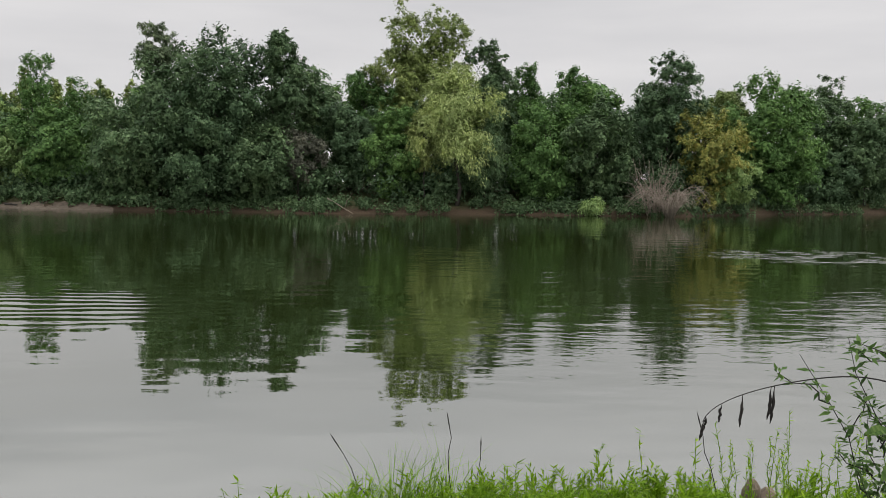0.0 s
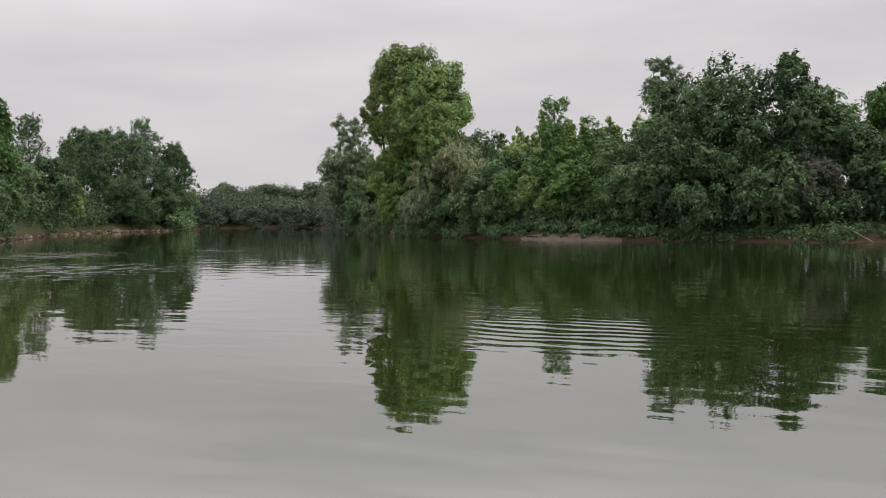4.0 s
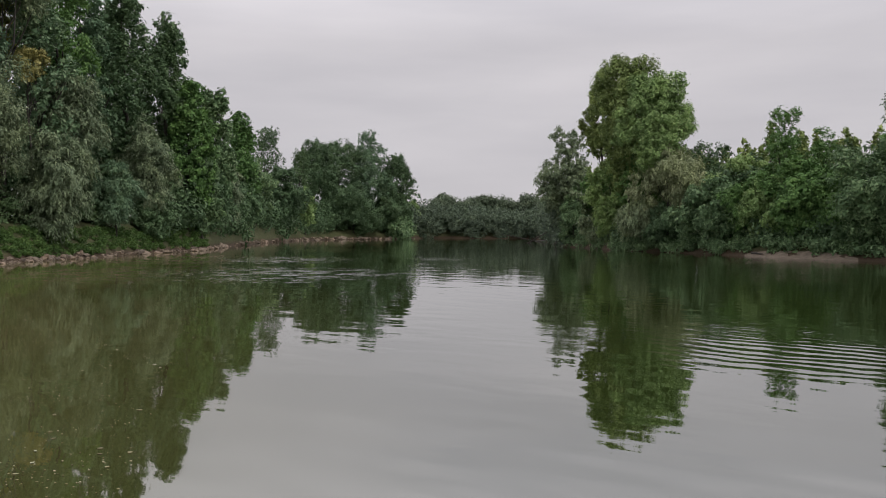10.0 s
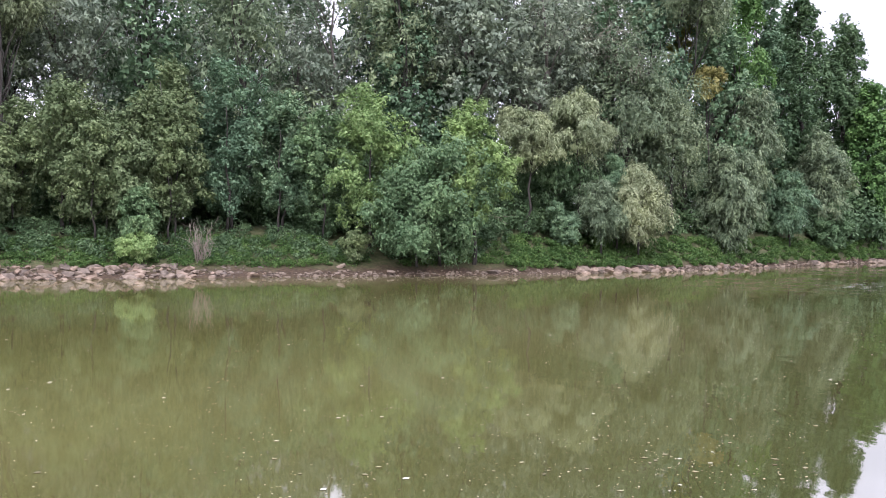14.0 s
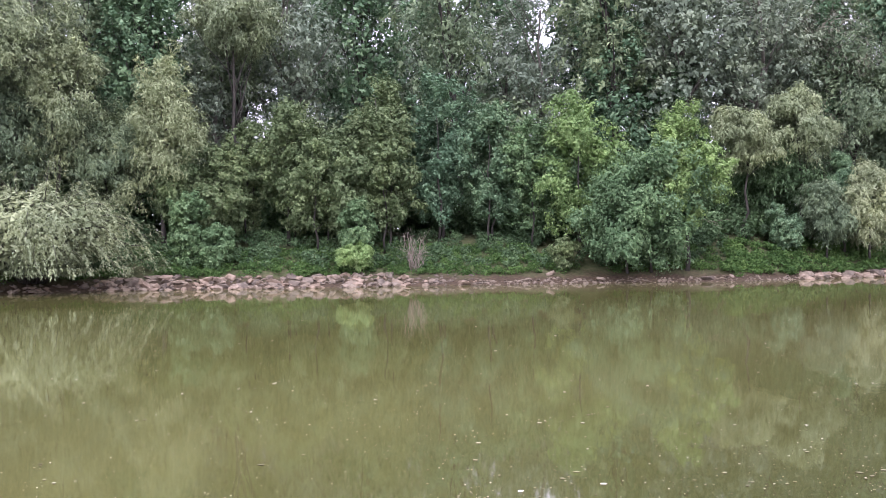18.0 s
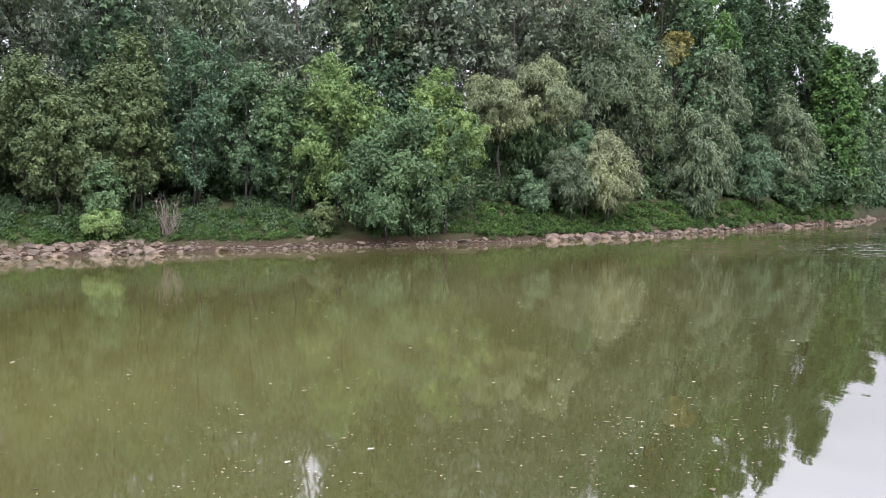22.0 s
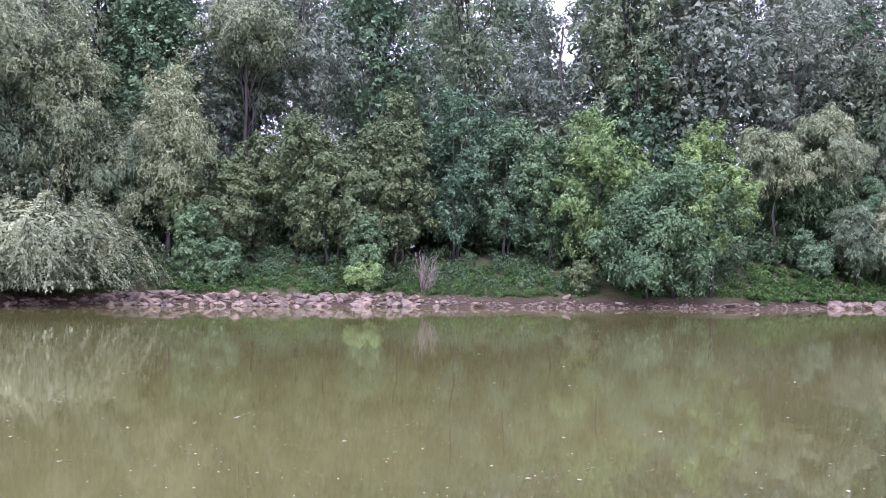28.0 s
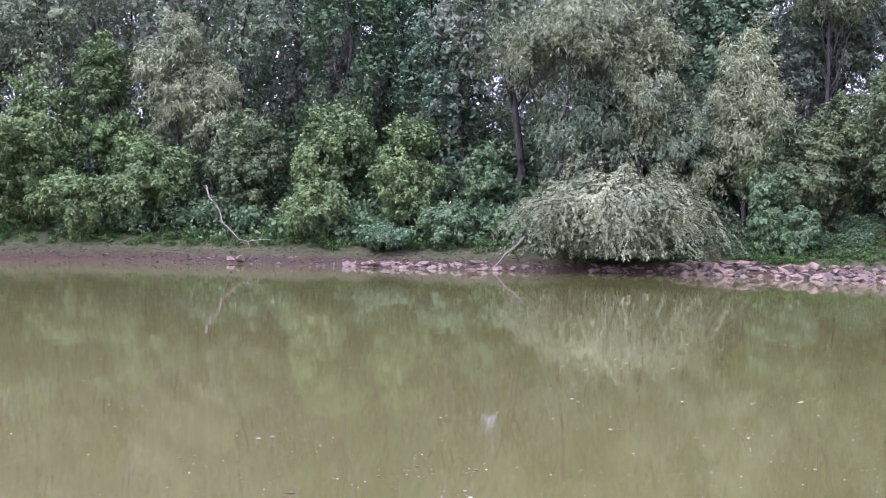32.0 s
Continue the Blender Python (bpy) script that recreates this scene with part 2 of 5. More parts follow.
l.new(crest.outputs[0], streaks.inputs[1])
lane_add = n.new("ShaderNodeMath")
calm = n.new("ShaderNodeMapRange")
calm.inputs["To Min"].default_value, calm.inputs["To Max"].default_value = 1.1, 0.10
calm.inputs["From Min"].default_value, calm.inputs["From Max"].default_value = -9.0, 5.0
l.new(left_dist.outputs[0], calm.inputs[0])
lane_c = n.new("ShaderNodeMath")
lane_c.operation = "MULTIPLY"
l.new(lane_v.outputs[0], lane_c.inputs[0])
l.new(calm.outputs[0], lane_c.inputs[1])
l.new(lane_c.outputs[0], lane_add.inputs[0])
l.new(streaks.outputs[0], lane_add.inputs[1])
fine_s = n.new("ShaderNodeMath")
fine_s.operation = "MULTIPLY"
l.new(fine, fine_s.inputs[0])
l.new(lane_add.outputs[0], fine_s.inputs[1])
both = n.new("ShaderNodeMath")
both.operation = "MULTIPLY_ADD"
l.new(swell, both.inputs[0])
smooth = n.new("ShaderNodeMapRange")
smooth.inputs["To Min"].default_value, smooth.inputs["To Max"].default_value = 0.68, 0.20
l.new(left_mask.outputs[0], smooth.inputs[0])
l.new(smooth.outputs[0], both.inputs[1])
l.new(fine_s.outputs[0], both.inputs[2])
# one set of rings spreading on the calm water
RING_AT, RING_MID, RING_STEP, RING_REACH, RING_HIGH = (-8.5, 33.0, 0.0), (-8.0, 19.8, 0.0), 0.66, 4.0, 0.22
ring_d = n.new("ShaderNodeVectorMath")
ring_d.operation = "DISTANCE"
ring_d.inputs[1].default_value = RING_AT
l.new(pos, ring_d.inputs[0])
ring_w = n.new("ShaderNodeMath")
ring_w.operation = "MULTIPLY"
ring_w.inputs[1].default_value = 6.28 / RING_STEP
ring_n = n.new("ShaderNodeMath")
ring_n.operation = "MULTIPLY_ADD"
ring_n.inputs[1].default_value = 1.3
l.new(noise_node(n, l, 0.35, 3.0, pos), ring_n.inputs[0])
l.new(ring_d.outputs["Value"], ring_n.inputs[2])
l.new(ring_n.outputs[0], ring_w.inputs[0])
ring_s = n.new("ShaderNodeMath")
ring_s.operation = "SINE"
l.new(ring_w.outputs[0], ring_s.inputs[0])
ring_p = n.new("ShaderNodeVectorMath")
ring_p.operation = "DISTANCE"
ring_p.inputs[1].default_value = RING_MID
l.new(pos, ring_p.inputs[0])
ring_f = n.new("ShaderNodeMapRange")
ring_f.inputs["From Min"].default_value, ring_f.inputs["From Max"].default_value = RING_REACH, RING_REACH * 0.4
ring_f.inputs["To Min"].default_value, ring_f.inputs["To Max"].default_value = 0.0, RING_HIGH
l.new(ring_p.outputs["Value"], ring_f.inputs[0])
rings = n.new("ShaderNodeMath")
rings.operation = "MULTIPLY_ADD"
l.new(ring_s.outputs[0], rings.inputs[0])
l.new(ring_f.outputs[0], rings.inputs[1])
l.new(both.outputs[0], rings.inputs[2])
bump(n, l, bsdf, rings.outputs[0], 1.0, 0.018)
sheen = n.new("ShaderNodeBsdfGlossy")
l.new(soft_gloss.outputs[0], sheen.inputs["Roughness"])
l.new(bsdf.inputs["Normal"].links[0].from_socket, sheen.inputs["Normal"])
wmix = n.new("ShaderNodeMixShader")
sheen_mix = n.new("ShaderNodeMapRange")
sheen_mix.inputs["To Min"].default_value, sheen_mix.inputs["To Max"].default_value = 0.32, 0.14
l.new(left_mask.outputs[0], sheen_mix.inputs[0])
l.new(sheen_mix.outputs[0], wmix.inputs[0])
l.new(bsdf.outputs[0], wmix.inputs[1])
l.new(sheen.outputs[0], wmix.inputs[2])
l.new(wmix.outputs[0], n["Material Output"].inputs["Surface"])

# ground: damp mud and silt low down by the water, soil with moss above
GROUND, n, l, bsdf = material("river_bank_soil")
pos = n.new("ShaderNodeNewGeometry").outputs["Position"]
sep = n.new("ShaderNodeSeparateXYZ")
l.new(pos, sep.inputs[0])
ragged = noise_node(n, l, 1.3, 5.0, pos)
zr = n.new("ShaderNodeMath")
zr.operation = "MULTIPLY_ADD"
l.new(ragged, zr.inputs[0])
zr.inputs[1].default_value = 0.9
l.new(sep.outputs["Z"], zr.inputs[2])
mud = ramp(n, l, noise_node(n, l, 6.0, 6.0, pos), ((0.3, (0.036, 0.025, 0.016)), (0.7, (0.088, 0.061, 0.039))))
soil = ramp(n, l, noise_node(n, l, 3.0, 6.0, pos), ((0.3, (0.045, 0.055, 0.022)), (0.55, (0.075, 0.085, 0.035)), (0.75, (0.13, 0.105, 0.065))))
level = n.new("ShaderNodeMapRange")
level.inputs["From Min"].default_value, level.inputs["From Max"].default_value = 0.75, 1.25
l.new(zr.outputs[0], level.inputs[0])
l.new(blend(n, l, level.outputs[0], mud, soil), bsdf.inputs["Base Color"])
bsdf.inputs["Roughness"].default_value = 0.85
bsdf.inputs["Specular IOR Level"].default_value = 0.2
bump(n, l, bsdf, noise_node(n, l, 9.0, 8.0, pos), 0.7, 0.06)

STONE, n, l, bsdf = material("quarry_stone")
co = n.new("ShaderNodeTexCoord").outputs["Object"]
info = n.new("ShaderNodeObjectInfo").outputs["Random"]
isl = n.new("ShaderNodeNewGeometry").outputs["Random Per Island"]
face = ramp(n, l, noise_node(n, l, 3.0, 7.0), ((0.3, (0.100, 0.080, 0.060)), (0.52, (0.190, 0.156, 0.120)), (0.75, (0.29, 0.245, 0.198))))
face = blend(n, l, 0.8, face, ramp(n, l, info, ((0.0, (0.55, 0.55, 0.58)), (0.5, (1, 0.97, 0.94)), (1.0, (1.25, 1.13, 1.05)))), "MULTIPLY")
face = blend(n, l, 0.6, face, ramp(n, l, isl, ((0.0, (0.7, 0.68, 0.66)), (1.0, (1.2, 1.14, 1.1)))), "MULTIPLY")
l.new(face, bsdf.inputs["Base Color"])
bsdf.inputs["Roughness"].default_value = 0.88
bump(n, l, bsdf, noise_node(n, l, 14.0, 8.0), 0.5, 0.03)

FOAM, n, l, bsdf = material("drifting_flecks")
l.new(ramp(n, l, n.new("ShaderNodeNewGeometry").outputs["Random Per Island"], ((0.0, (0.06, 0.05, 0.02)), (0.6, (0.24, 0.23, 0.13)), (1.0, (0.50, 0.49, 0.40)))), bsdf.inputs["Base Color"])
bsdf.inputs["Roughness"].default_value = 0.7


# ---- helpers for meshes ----
def link_part(name, me, mat, parent=None, label=""):
    if mat is not None and not me.materials:
        me.materials.append(mat)
    ob = new(name, me)
    if parent is not None:
        ob.parent = parent
    if label:
        ob["label"] = label
    return ob


def quad_mesh(name, quads):
    """A mesh of separate four-cornered blades from an array (n, 4, 3)."""
    n = len(quads)
    me = bpy.data.meshes.new(name)
    me.vertices.add(4 * n)
    me.vertices.foreach_set("co", np.ascontiguousarray(quads, dtype=np.float32).ravel())
    me.loops.add(4 * n)
    me.loops.foreach_set("vertex_index", np.arange(4 * n, dtype=np.int32))
    me.polygons.add(n)
    me.polygons.foreach_set("loop_start", np.arange(0, 4 * n, 4, dtype=np.int32))
    me.update(calc_edges=True)
    return me


def tri_mesh(name, tris):
    """A mesh of separate three-cornered leaves from an array (n, 3, 3)."""
    n = len(tris)
    me = bpy.data.meshes.new(name)
    me.vertices.add(3 * n)
    me.vertices.foreach_set("co", np.ascontiguousarray(tris, dtype=np.float32).ravel())
    me.loops.add(3 * n)
    me.loops.foreach_set("vertex_index", np.arange(3 * n, dtype=np.int32))
    me.polygons.add(n)
    me.polygons.foreach_set("loop_start", np.arange(0, 3 * n, 3, dtype=np.int32))
    me.update(calc_edges=True)
    return me


def poly_mesh(name, verts, faces, smooth=True):
    me = bpy.data.meshes.new(name)
    me.from_pydata([tuple(v) for v in verts], [], [tuple(f) for f in faces])
    if smooth:
        me.polygons.foreach_set("use_smooth", [True] * len(me.polygons))
    me.update()
    return me


def unit(v):
    return v / np.maximum(np.linalg.norm(v, axis=-1, keepdims=True), 1e-9)


class Tubes:
    """Collects tapered tubes (trunks, limbs, stems) into one mesh."""

    def __init__(self):
        self.v, self.f = [], []

    def add(self, pts, radii, sides=6):
        pts = np.asarray(pts, float)
        base = len(self.v)
        for i, p in enumerate(pts):
            d = pts[min(i + 1, len(pts) - 1)] - pts[max(i - 1, 0)]
            d = d / max(np.linalg.norm(d), 1e-9)
            a = np.cross(d, (0, 0, 1.0) if abs(d[2]) < 0.9 else (1.0, 0, 0))
            a /= np.linalg.norm(a)
            b = np.cross(d, a)
            for k in range(sides):
                th = 2 * math.pi * k / sides
                self.v.append(p + radii[i] * (a * math.cos(th) + b * math.sin(th)))
        for i in range(len(pts) - 1):
            for k in range(sides):
                q, r = base + i * sides + k, base + i * sides + (k + 1) % sides
                self.f.append((q, r, r + sides, q + sides))
        self.f.append(tuple(base + k for k in range(sides))[::-1])
        self.f.append(tuple(base + (len(pts) - 1) * sides + k for k in range(sides)))

    def mesh(self, name):
        return poly_mesh(name, self.v, self.f)


def bent(rng, a, b, steps, wobble, sag=0.0):
    """A bent line from a to b."""
    a, b = np.asarray(a, float), np.asarray(b, float)
    s = np.linspace(0, 1, steps)[:, None]
    pts = a + (b - a) * s
    off = rng.normal(0, wobble, (steps, 3))
    off[0] = off[-1] = 0
    pts = pts + off
    pts[:, 2] += (sag * 4 * s * (1 - s))[:, 0]
    return pts


def blades(pos, normal, axis, length, width, cup=0.12):
    """Leaf blades: pointed quads, widest below the middle and cupped along the rib."""
    axis = unit(axis - normal * np.sum(axis * normal, -1, keepdims=True))
    side = np.cross(normal, axis)
    length, width = np.broadcast_to(length, len(pos))[:, None], np.broadcast_to(width, len(pos))[:, None]
    a = pos - axis * length * 0.5
    c = pos + axis * length * 0.5
    m = pos - axis * length * 0.08 + normal * width * cup
    return np.stack([a, m + side * width * 0.5, c, m - side * width * 0.5], 1)


def leaflets(pos, normal, axis, length, width):
    """Small leaves seen from afar: pointed, three-cornered."""
    axis = unit(axis - normal * np.sum(axis * normal, -1, keepdims=True))
    side = np.cross(normal, axis)
    length, width = np.broadcast_to(length, len(pos))[:, None], np.broadcast_to(width, len(pos))[:, None]
    a = pos - axis * length * 0.4
    return np.stack([a + side * width * 0.5, pos + axis * length * 0.6, a - side * width * 0.5], 1)


def ball_dirs(rng, n):
    return unit(rng.normal(0, 1, (n, 3)))


# ---- lie of the land: distance of the far waterline round the viewpoint, and bank heights ----
SHORE_AZ = (-180, -162.4, -149.9, -134.1, -123.85, -113.03, -103.58, -91.43, -84.93, -77.63, -73.39, -67.82, -62.97, -57.23, -55, -52.5, -49.8, -45.4, -44.9, -43, -37.6, -37.1, -36.4, -36, -32.7, -29.5, -23.5, -18, -7.7, 0.5, 13.3, 24.3, 40, 60, 180)
SHORE_R = (72, 68.4, 64.8, 57.6, 54.9, 55.6, 54.6, 56.4, 58.3, 60.6, 65.1, 71.4, 84, 107, 140, 180, 208, 224, 236, 246, 248, 246, 165, 143, 118, 110, 94, 87, 81.5, 82, 84, 107, 150, 220, 300)
NEAR_AZ = (-180, -172, -160, -60, -14, -9, -4, 8, 25, 45, 60, 180)
NEAR_R = (400, 60, 4.2, 4.2, 4.4, 4.9, 5.15, 5.3, 5.4, 6.2, 400, 400)
BANK_D = (-8, -2, 0, 0.6, 1.6, 3.5, 7, 11, 20, 60, 400)
BANK_Z = (-1.5, -0.45, 0.0, 0.16, 0.55, 1.3, 2.6, 3.2, 3.5, 3.8, 5.0)


def polar(x, y):
    return math.degrees(math.atan2(x, y)), math.hypot(x, y)


def shore(az):
    return np.interp(az, SHORE_AZ, SHORE_R)


def ground_z(x, y):
    az, r = polar(x, y)
    right = float(np.interp(az, (-40, -34), (1.0, 0.72)))
    d = r - float(shore(az))
    far = float(np.interp(d, BANK_D, BANK_Z)) * right
    if -0.5 < d < 300:
        far += 0.16 * min(1, max(d, 0)) * noise.noise(Vector((x * 0.35, y * 0.35, 0))) + 0.05 * min(1, max(d, 0) + 0.3) * noise.noise(Vector((x * 1.4, y * 1.4, 3)))
    e = float(np.interp(az, NEAR_AZ, NEAR_R)) + 0.35 * noise.noise(Vector((x * 0.9, y * 0.9, 7)))
    near = float(np.interp(r - e, (-6, -1.2, 0, 0.5, 1.3, 4), (1.06, 1.0, 0.86, 0.45, -0.25, -1.5))) + 0.05 * noise.noise(Vector((x * 1.7, y * 1.7, 11)))
    return max(far, near)


def ground_zs(xy):
    return np.array([ground_z(float(a), float(b)) for a, b in xy])


az_steps = list(np.arange(-180, -160, 2.0)) + list(np.arange(-160, 30, 0.5)) + list(np.arange(30, 180, 2.5))
rel = (-6, -2.5, -1, -0.4, 0, 0.3, 0.6, 1.0, 1.6, 2.4, 3.5, 5, 7, 9, 12, 16, 24, 40, 80, 200, 600, 3000)
near_r = (0.0, 0.8, 1.5, 2.0, 2.4, 2.8, 3.2, 3.6, 4.0, 4.3, 4.6, 4.9, 5.2, 5.5, 5.8, 6.2, 7, 10, 30)
verts, faces = [], []
rows = len(near_r) + len(rel)
for a in az_steps:
    ca, sa, d = math.cos(radians(a)), math.sin(radians(a)), float(shore(a))
    for r in list(near_r) + [d + q for q in rel]:
        x, y = sa * max(r, 0.001), ca * max(r, 0.001)
        verts.append((x, y, ground_z(x, y)))
for i in range(len(az_steps)):
    for j in range(rows - 1):
        p, q = i * rows + j, ((i + 1) % len(az_steps)) * rows + j
        faces.append((p, p + 1, q + 1, q))
ground = link_part("ground", poly_mesh("ground", verts, faces), GROUND)
tagged(ground, "damp earth river banks with muddy brown water edge", "ground", kind="structure")

SAND, n, l, bsdf = material("river_sand")
l.new(ramp(n, l, noise_node(n, l, 2.2, 6.0), ((0.3, (0.105, 0.082, 0.060)), (0.7, (0.20, 0.16, 0.12)))), bsdf.inputs["Base Color"])
bsdf.inputs["Roughness"].default_value = 0.9
bump(n, l, bsdf, noise_node(n, l, 7.0, 6.0), 0.5, 0.05)
verts, faces = [], []
for i in range(61):
    a = -25.4 + 6.0 * i / 60
    end = math.sin(math.pi * i / 60) ** 0.6
    for off, z in ((-1.2, -0.25), (-0.4, -0.02), (0.1, 0.06), (0.7, 0.14), (1.5, 0.2), (2.4, 0.1)):
        w = off * (0.35 + 0.65 * end) + 0.3 * noise.noise(Vector((a * 1.3, off, 5)))
        r = float(shore(a)) + w
        x, y = r * math.sin(radians(a)), r * math.cos(radians(a))
        verts.append((x, y, max(ground_z(x, y) + 0.02, z * end - 0.12 * (1 - end)) + 0.05 * noise.noise(Vector((x * 0.8, y * 0.8, 2)))))
for i in range(60):
    for j in range(5):
        faces.append((i * 6 + j, i * 6 + j + 1, i * 6 + j + 7, i * 6 + j + 6))
sand = link_part("sand_bar", poly_mesh("sand_bar", verts, faces), SAND)
tagged(sand, "narrow bar of pale tan sand at the far waterline", "sand", kind="structure")

bm = bmesh.new()
bmesh.ops.create_circle(bm, cap_ends=True, radius=1500, segments=64)
water_me = bpy.data.meshes.new("water")
bm.to_mesh(water_me)
bm.free()
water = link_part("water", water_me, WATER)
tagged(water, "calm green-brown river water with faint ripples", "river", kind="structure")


# ---- trees and bushes ----
STYLE = {
    # tuft size and count, flatness, leaf length and width, droop, leaf cover, how deep the boughs sit
    "broad": dict(clump=0.145, tufts=15, flat=0.90, length=0.19, width=0.135, droop=0.45, cover=2.1, rough=0.35, inner=0.30),
    "airy": dict(clump=0.120, tufts=16, flat=0.85, length=0.20, width=0.095, droop=0.35, cover=1.7, rough=0.4, inner=0.25),
    "poplar": dict(clump=0.105, tufts=22, flat=1.1, length=0.18, width=0.155, droop=0.25, cover=2.1, rough=0.10, inner=0.52),
    "willow": dict(clump=0.175, tufts=12, flat=0.95, length=0.24, width=0.072, droop=1.1, cover=2.0, rough=0.3, inner=0.30),
    "weeping": dict(clump=0.125, tufts=18, flat=0.95, length=0.28, width=0.08, droop=2.2, cover=2.0, rough=0.2, inner=0.35),
}


def crown_mesh(name, rng, style, height, bottom, width, scale, cap, lean=(0, 0), thin=1.0):
    """The leaves of one crown, and the centres of its clumps."""
    s = STYLE[style]
    rz, rx = (height - bottom) / 2, width / 2
    mid = np.array([lean[0], lean[1], bottom + rz])
    # boughs round the envelope, each broken into tufts
    aspect = rz / rx
    nl = int(np.clip(10 + 7 * aspect, 11, 30)) if style != "poplar" else int(np.clip(16 + 11 * aspect, 22, 44))
    rl = np.array([1, 1, min(1.5, 0.55 + 0.45 * aspect) * s["flat"]]) * rx * (0.40 if aspect < 1.6 else 0.46) * (0.84 if style == "poplar" else 1.0)
    golden = math.pi * (3 - math.sqrt(5))
    k = np.arange(nl) + 0.5
    cz = 1 - (1.55 if style == "willow" and height - bottom > 5 else 2.0) * k / nl
    th = golden * k + rng.uniform(0, 6.28)
    d = np.stack([np.cos(th) * np.sqrt(1 - cz * cz), np.sin(th) * np.sqrt(1 - cz * cz), cz], 1)
    d = unit(d + rng.normal(0, 0.22, d.shape))
    radial = rng.uniform(s["inner"], 1.08, nl) ** 0.7
    env = np.array([rx, rx, rz])
    if style == "poplar":
        taper = np.where(d[:, 2] > 0, 1 - 0.34 * d[:, 2], 1.0)[:, None]
    else:
        taper = np.where(d[:, 2] < 0, 1 + 0.30 * d[:, 2], 1.0)[:, None]
    lobes = mid + d * radial[:, None] * np.maximum(env - np.array([0.6, 0.6, 0.42]) * rl, 0.3 * env) * np.concatenate([taper, taper, np.ones((nl, 1))], 1)
    lsize = rng.uniform(0.65, 1.25, nl)
    ns = s["tufts"]
    li = np.repeat(np.arange(nl), ns)
    e = ball_dirs(rng, nl * ns)
    e = unit(e + 0.45 * unit(lobes - mid)[li] + np.array([0, 0, 0.25]))
    reach = rng.uniform(0.25, 1.0, nl * ns) ** 0.6 * (1 + s["rough"] * (rng.uniform(0, 1, nl * ns) > 0.84))
    centres = lobes[li] + e * (lsize[li] * reach)[:, None] * rl
    nc = len(centres)
    r = s["clump"] * rx * lsize[li] * rng.uniform(0.6, 1.3, nc) + 0.06
    L, Wd = s["length"] * scale, s["width"] * scale
    total = s["cover"] * thin * np.sum(4 * math.pi * r * r) * 0.34 / (0.5 * L * Wd)
    if total > cap:
        grow = min(1.35, math.sqrt(total / cap))
        L, Wd, total = L * grow, Wd * grow, cap
    total = int(total)
    share = rng.choice(nc, total, p=r ** 2 / np.sum(r ** 2))
    u = ball_dirs(rng, total)
    rad = rng.uniform(0.05, 1.0, total) ** 0.35 * (1 + 0.12 * rng.normal(0, 1, total)) * np.where(rng.uniform(0, 1, total) > 0.9, rng.uniform(1.0, 1.6, total), 1.0)
    stretch = np.array([1, 1, s["flat"]])
    pos = centres[share] + u * (r[share] * rad)[:, None] * stretch
    out = unit(pos - mid)
    normal = unit(1.0 * u + 0.3 * out + 0.38 * rng.normal(0, 1, (total, 3)) + np.array([0, 0, 0.4]))
    axis = rng.normal(0, 1, (total, 3)) + 0.5 * out
    axis[:, 2] -= s["droop"]
    hang = np.zeros(total, bool)
    if style in ("weeping", "willow"):
        # hanging strands: leaves slide down below their clump
        weeping = style == "weeping"
        hang = rng.uniform(0, 1, total) < (0.62 if weeping else 0.42)
        strand = (np.floor(rng.uniform(0, 1, total) * (9 if weeping else 12)) + 31 * share).astype(int)
        srng = np.random.RandomState(5)
        soff = srng.normal(0, 1, (31 * (nc + 2), 3)) + np.array([0, 0, 0.5])
        hang_len = srng.uniform(0.4, 1.0, 31 * (nc + 2))
        along = rng.uniform(0, 1, total) ** 0.9
        reach = hang_len[strand] * (2.6 if weeping else 1.5) * r[share]
        way = unit(unit(soff[strand]) + 0.8 * unit(centres - mid)[share])
        sp = centres[share] + unit(soff[strand]) * (r[share] * 0.75)[:, None] * stretch
        # each strand leaves its clump outwards and then bends over
        sp += way * (reach * 0.55 * np.sqrt(along))[:, None] * np.array([1, 1, 0.6])
        sp[:, 2] -= reach * along ** 1.8 * (1.0 if weeping else 0.75)
        sp += rng.normal(0, 0.05 * scale + 0.015, (total, 3))
        sp[:, 2] = np.maximum(sp[:, 2], bottom - 0.1 * rz)
        pos = np.where(hang[:, None], sp, pos)
        droop = 0.4 + 1.5 * along
        axis = np.where(hang[:, None], way + rng.normal(0, 0.30, (total, 3)) - np.stack([0 * droop, 0 * droop, droop], 1), axis)
        normal = np.where(hang[:, None], unit(way * np.array([1, 1, 0.2]) + 0.45 * rng.normal(0, 1, (total, 3)) + np.array([0, 0, 0.75])), normal)
        rad = np.where(hang, 0.8, rad)
    else:
        # leafy twigs that reach out of each tuft
        per = 9
        lift = {"broad": 0.25, "airy": 0.30, "poplar": 0.70}[style]
        on_twig = rng.uniform(0, 1, total) < {"broad": 0.55, "airy": 0.75, "poplar": 0.30}[style]
        twig = share * per + rng.randint(0, per, total)
        way = unit(rng.normal(0, 1, (nc * per, 3)) * 0.75 + 0.70 * np.repeat(unit(centres - mid), per, 0) + np.array([0, 0, lift]))
        reach = rng.uniform(0.6, {"broad": 1.35, "airy": 1.75, "poplar": 1.2}[style], nc * per)
        along = rng.uniform(0, 1, total) ** 0.75
        far = (r[share] * reach[twig] * along)[:, None]
        tp = centres[share] + way[twig] * far + rng.normal(0, 0.32, (total, 3)) * L * (1.15 - 0.6 * along[:, None])
        tp[:, 2] -= (0.30 if style != "poplar" else 0.05) * far[:, 0] * along
        pos = np.where(on_twig[:, None], tp, pos)
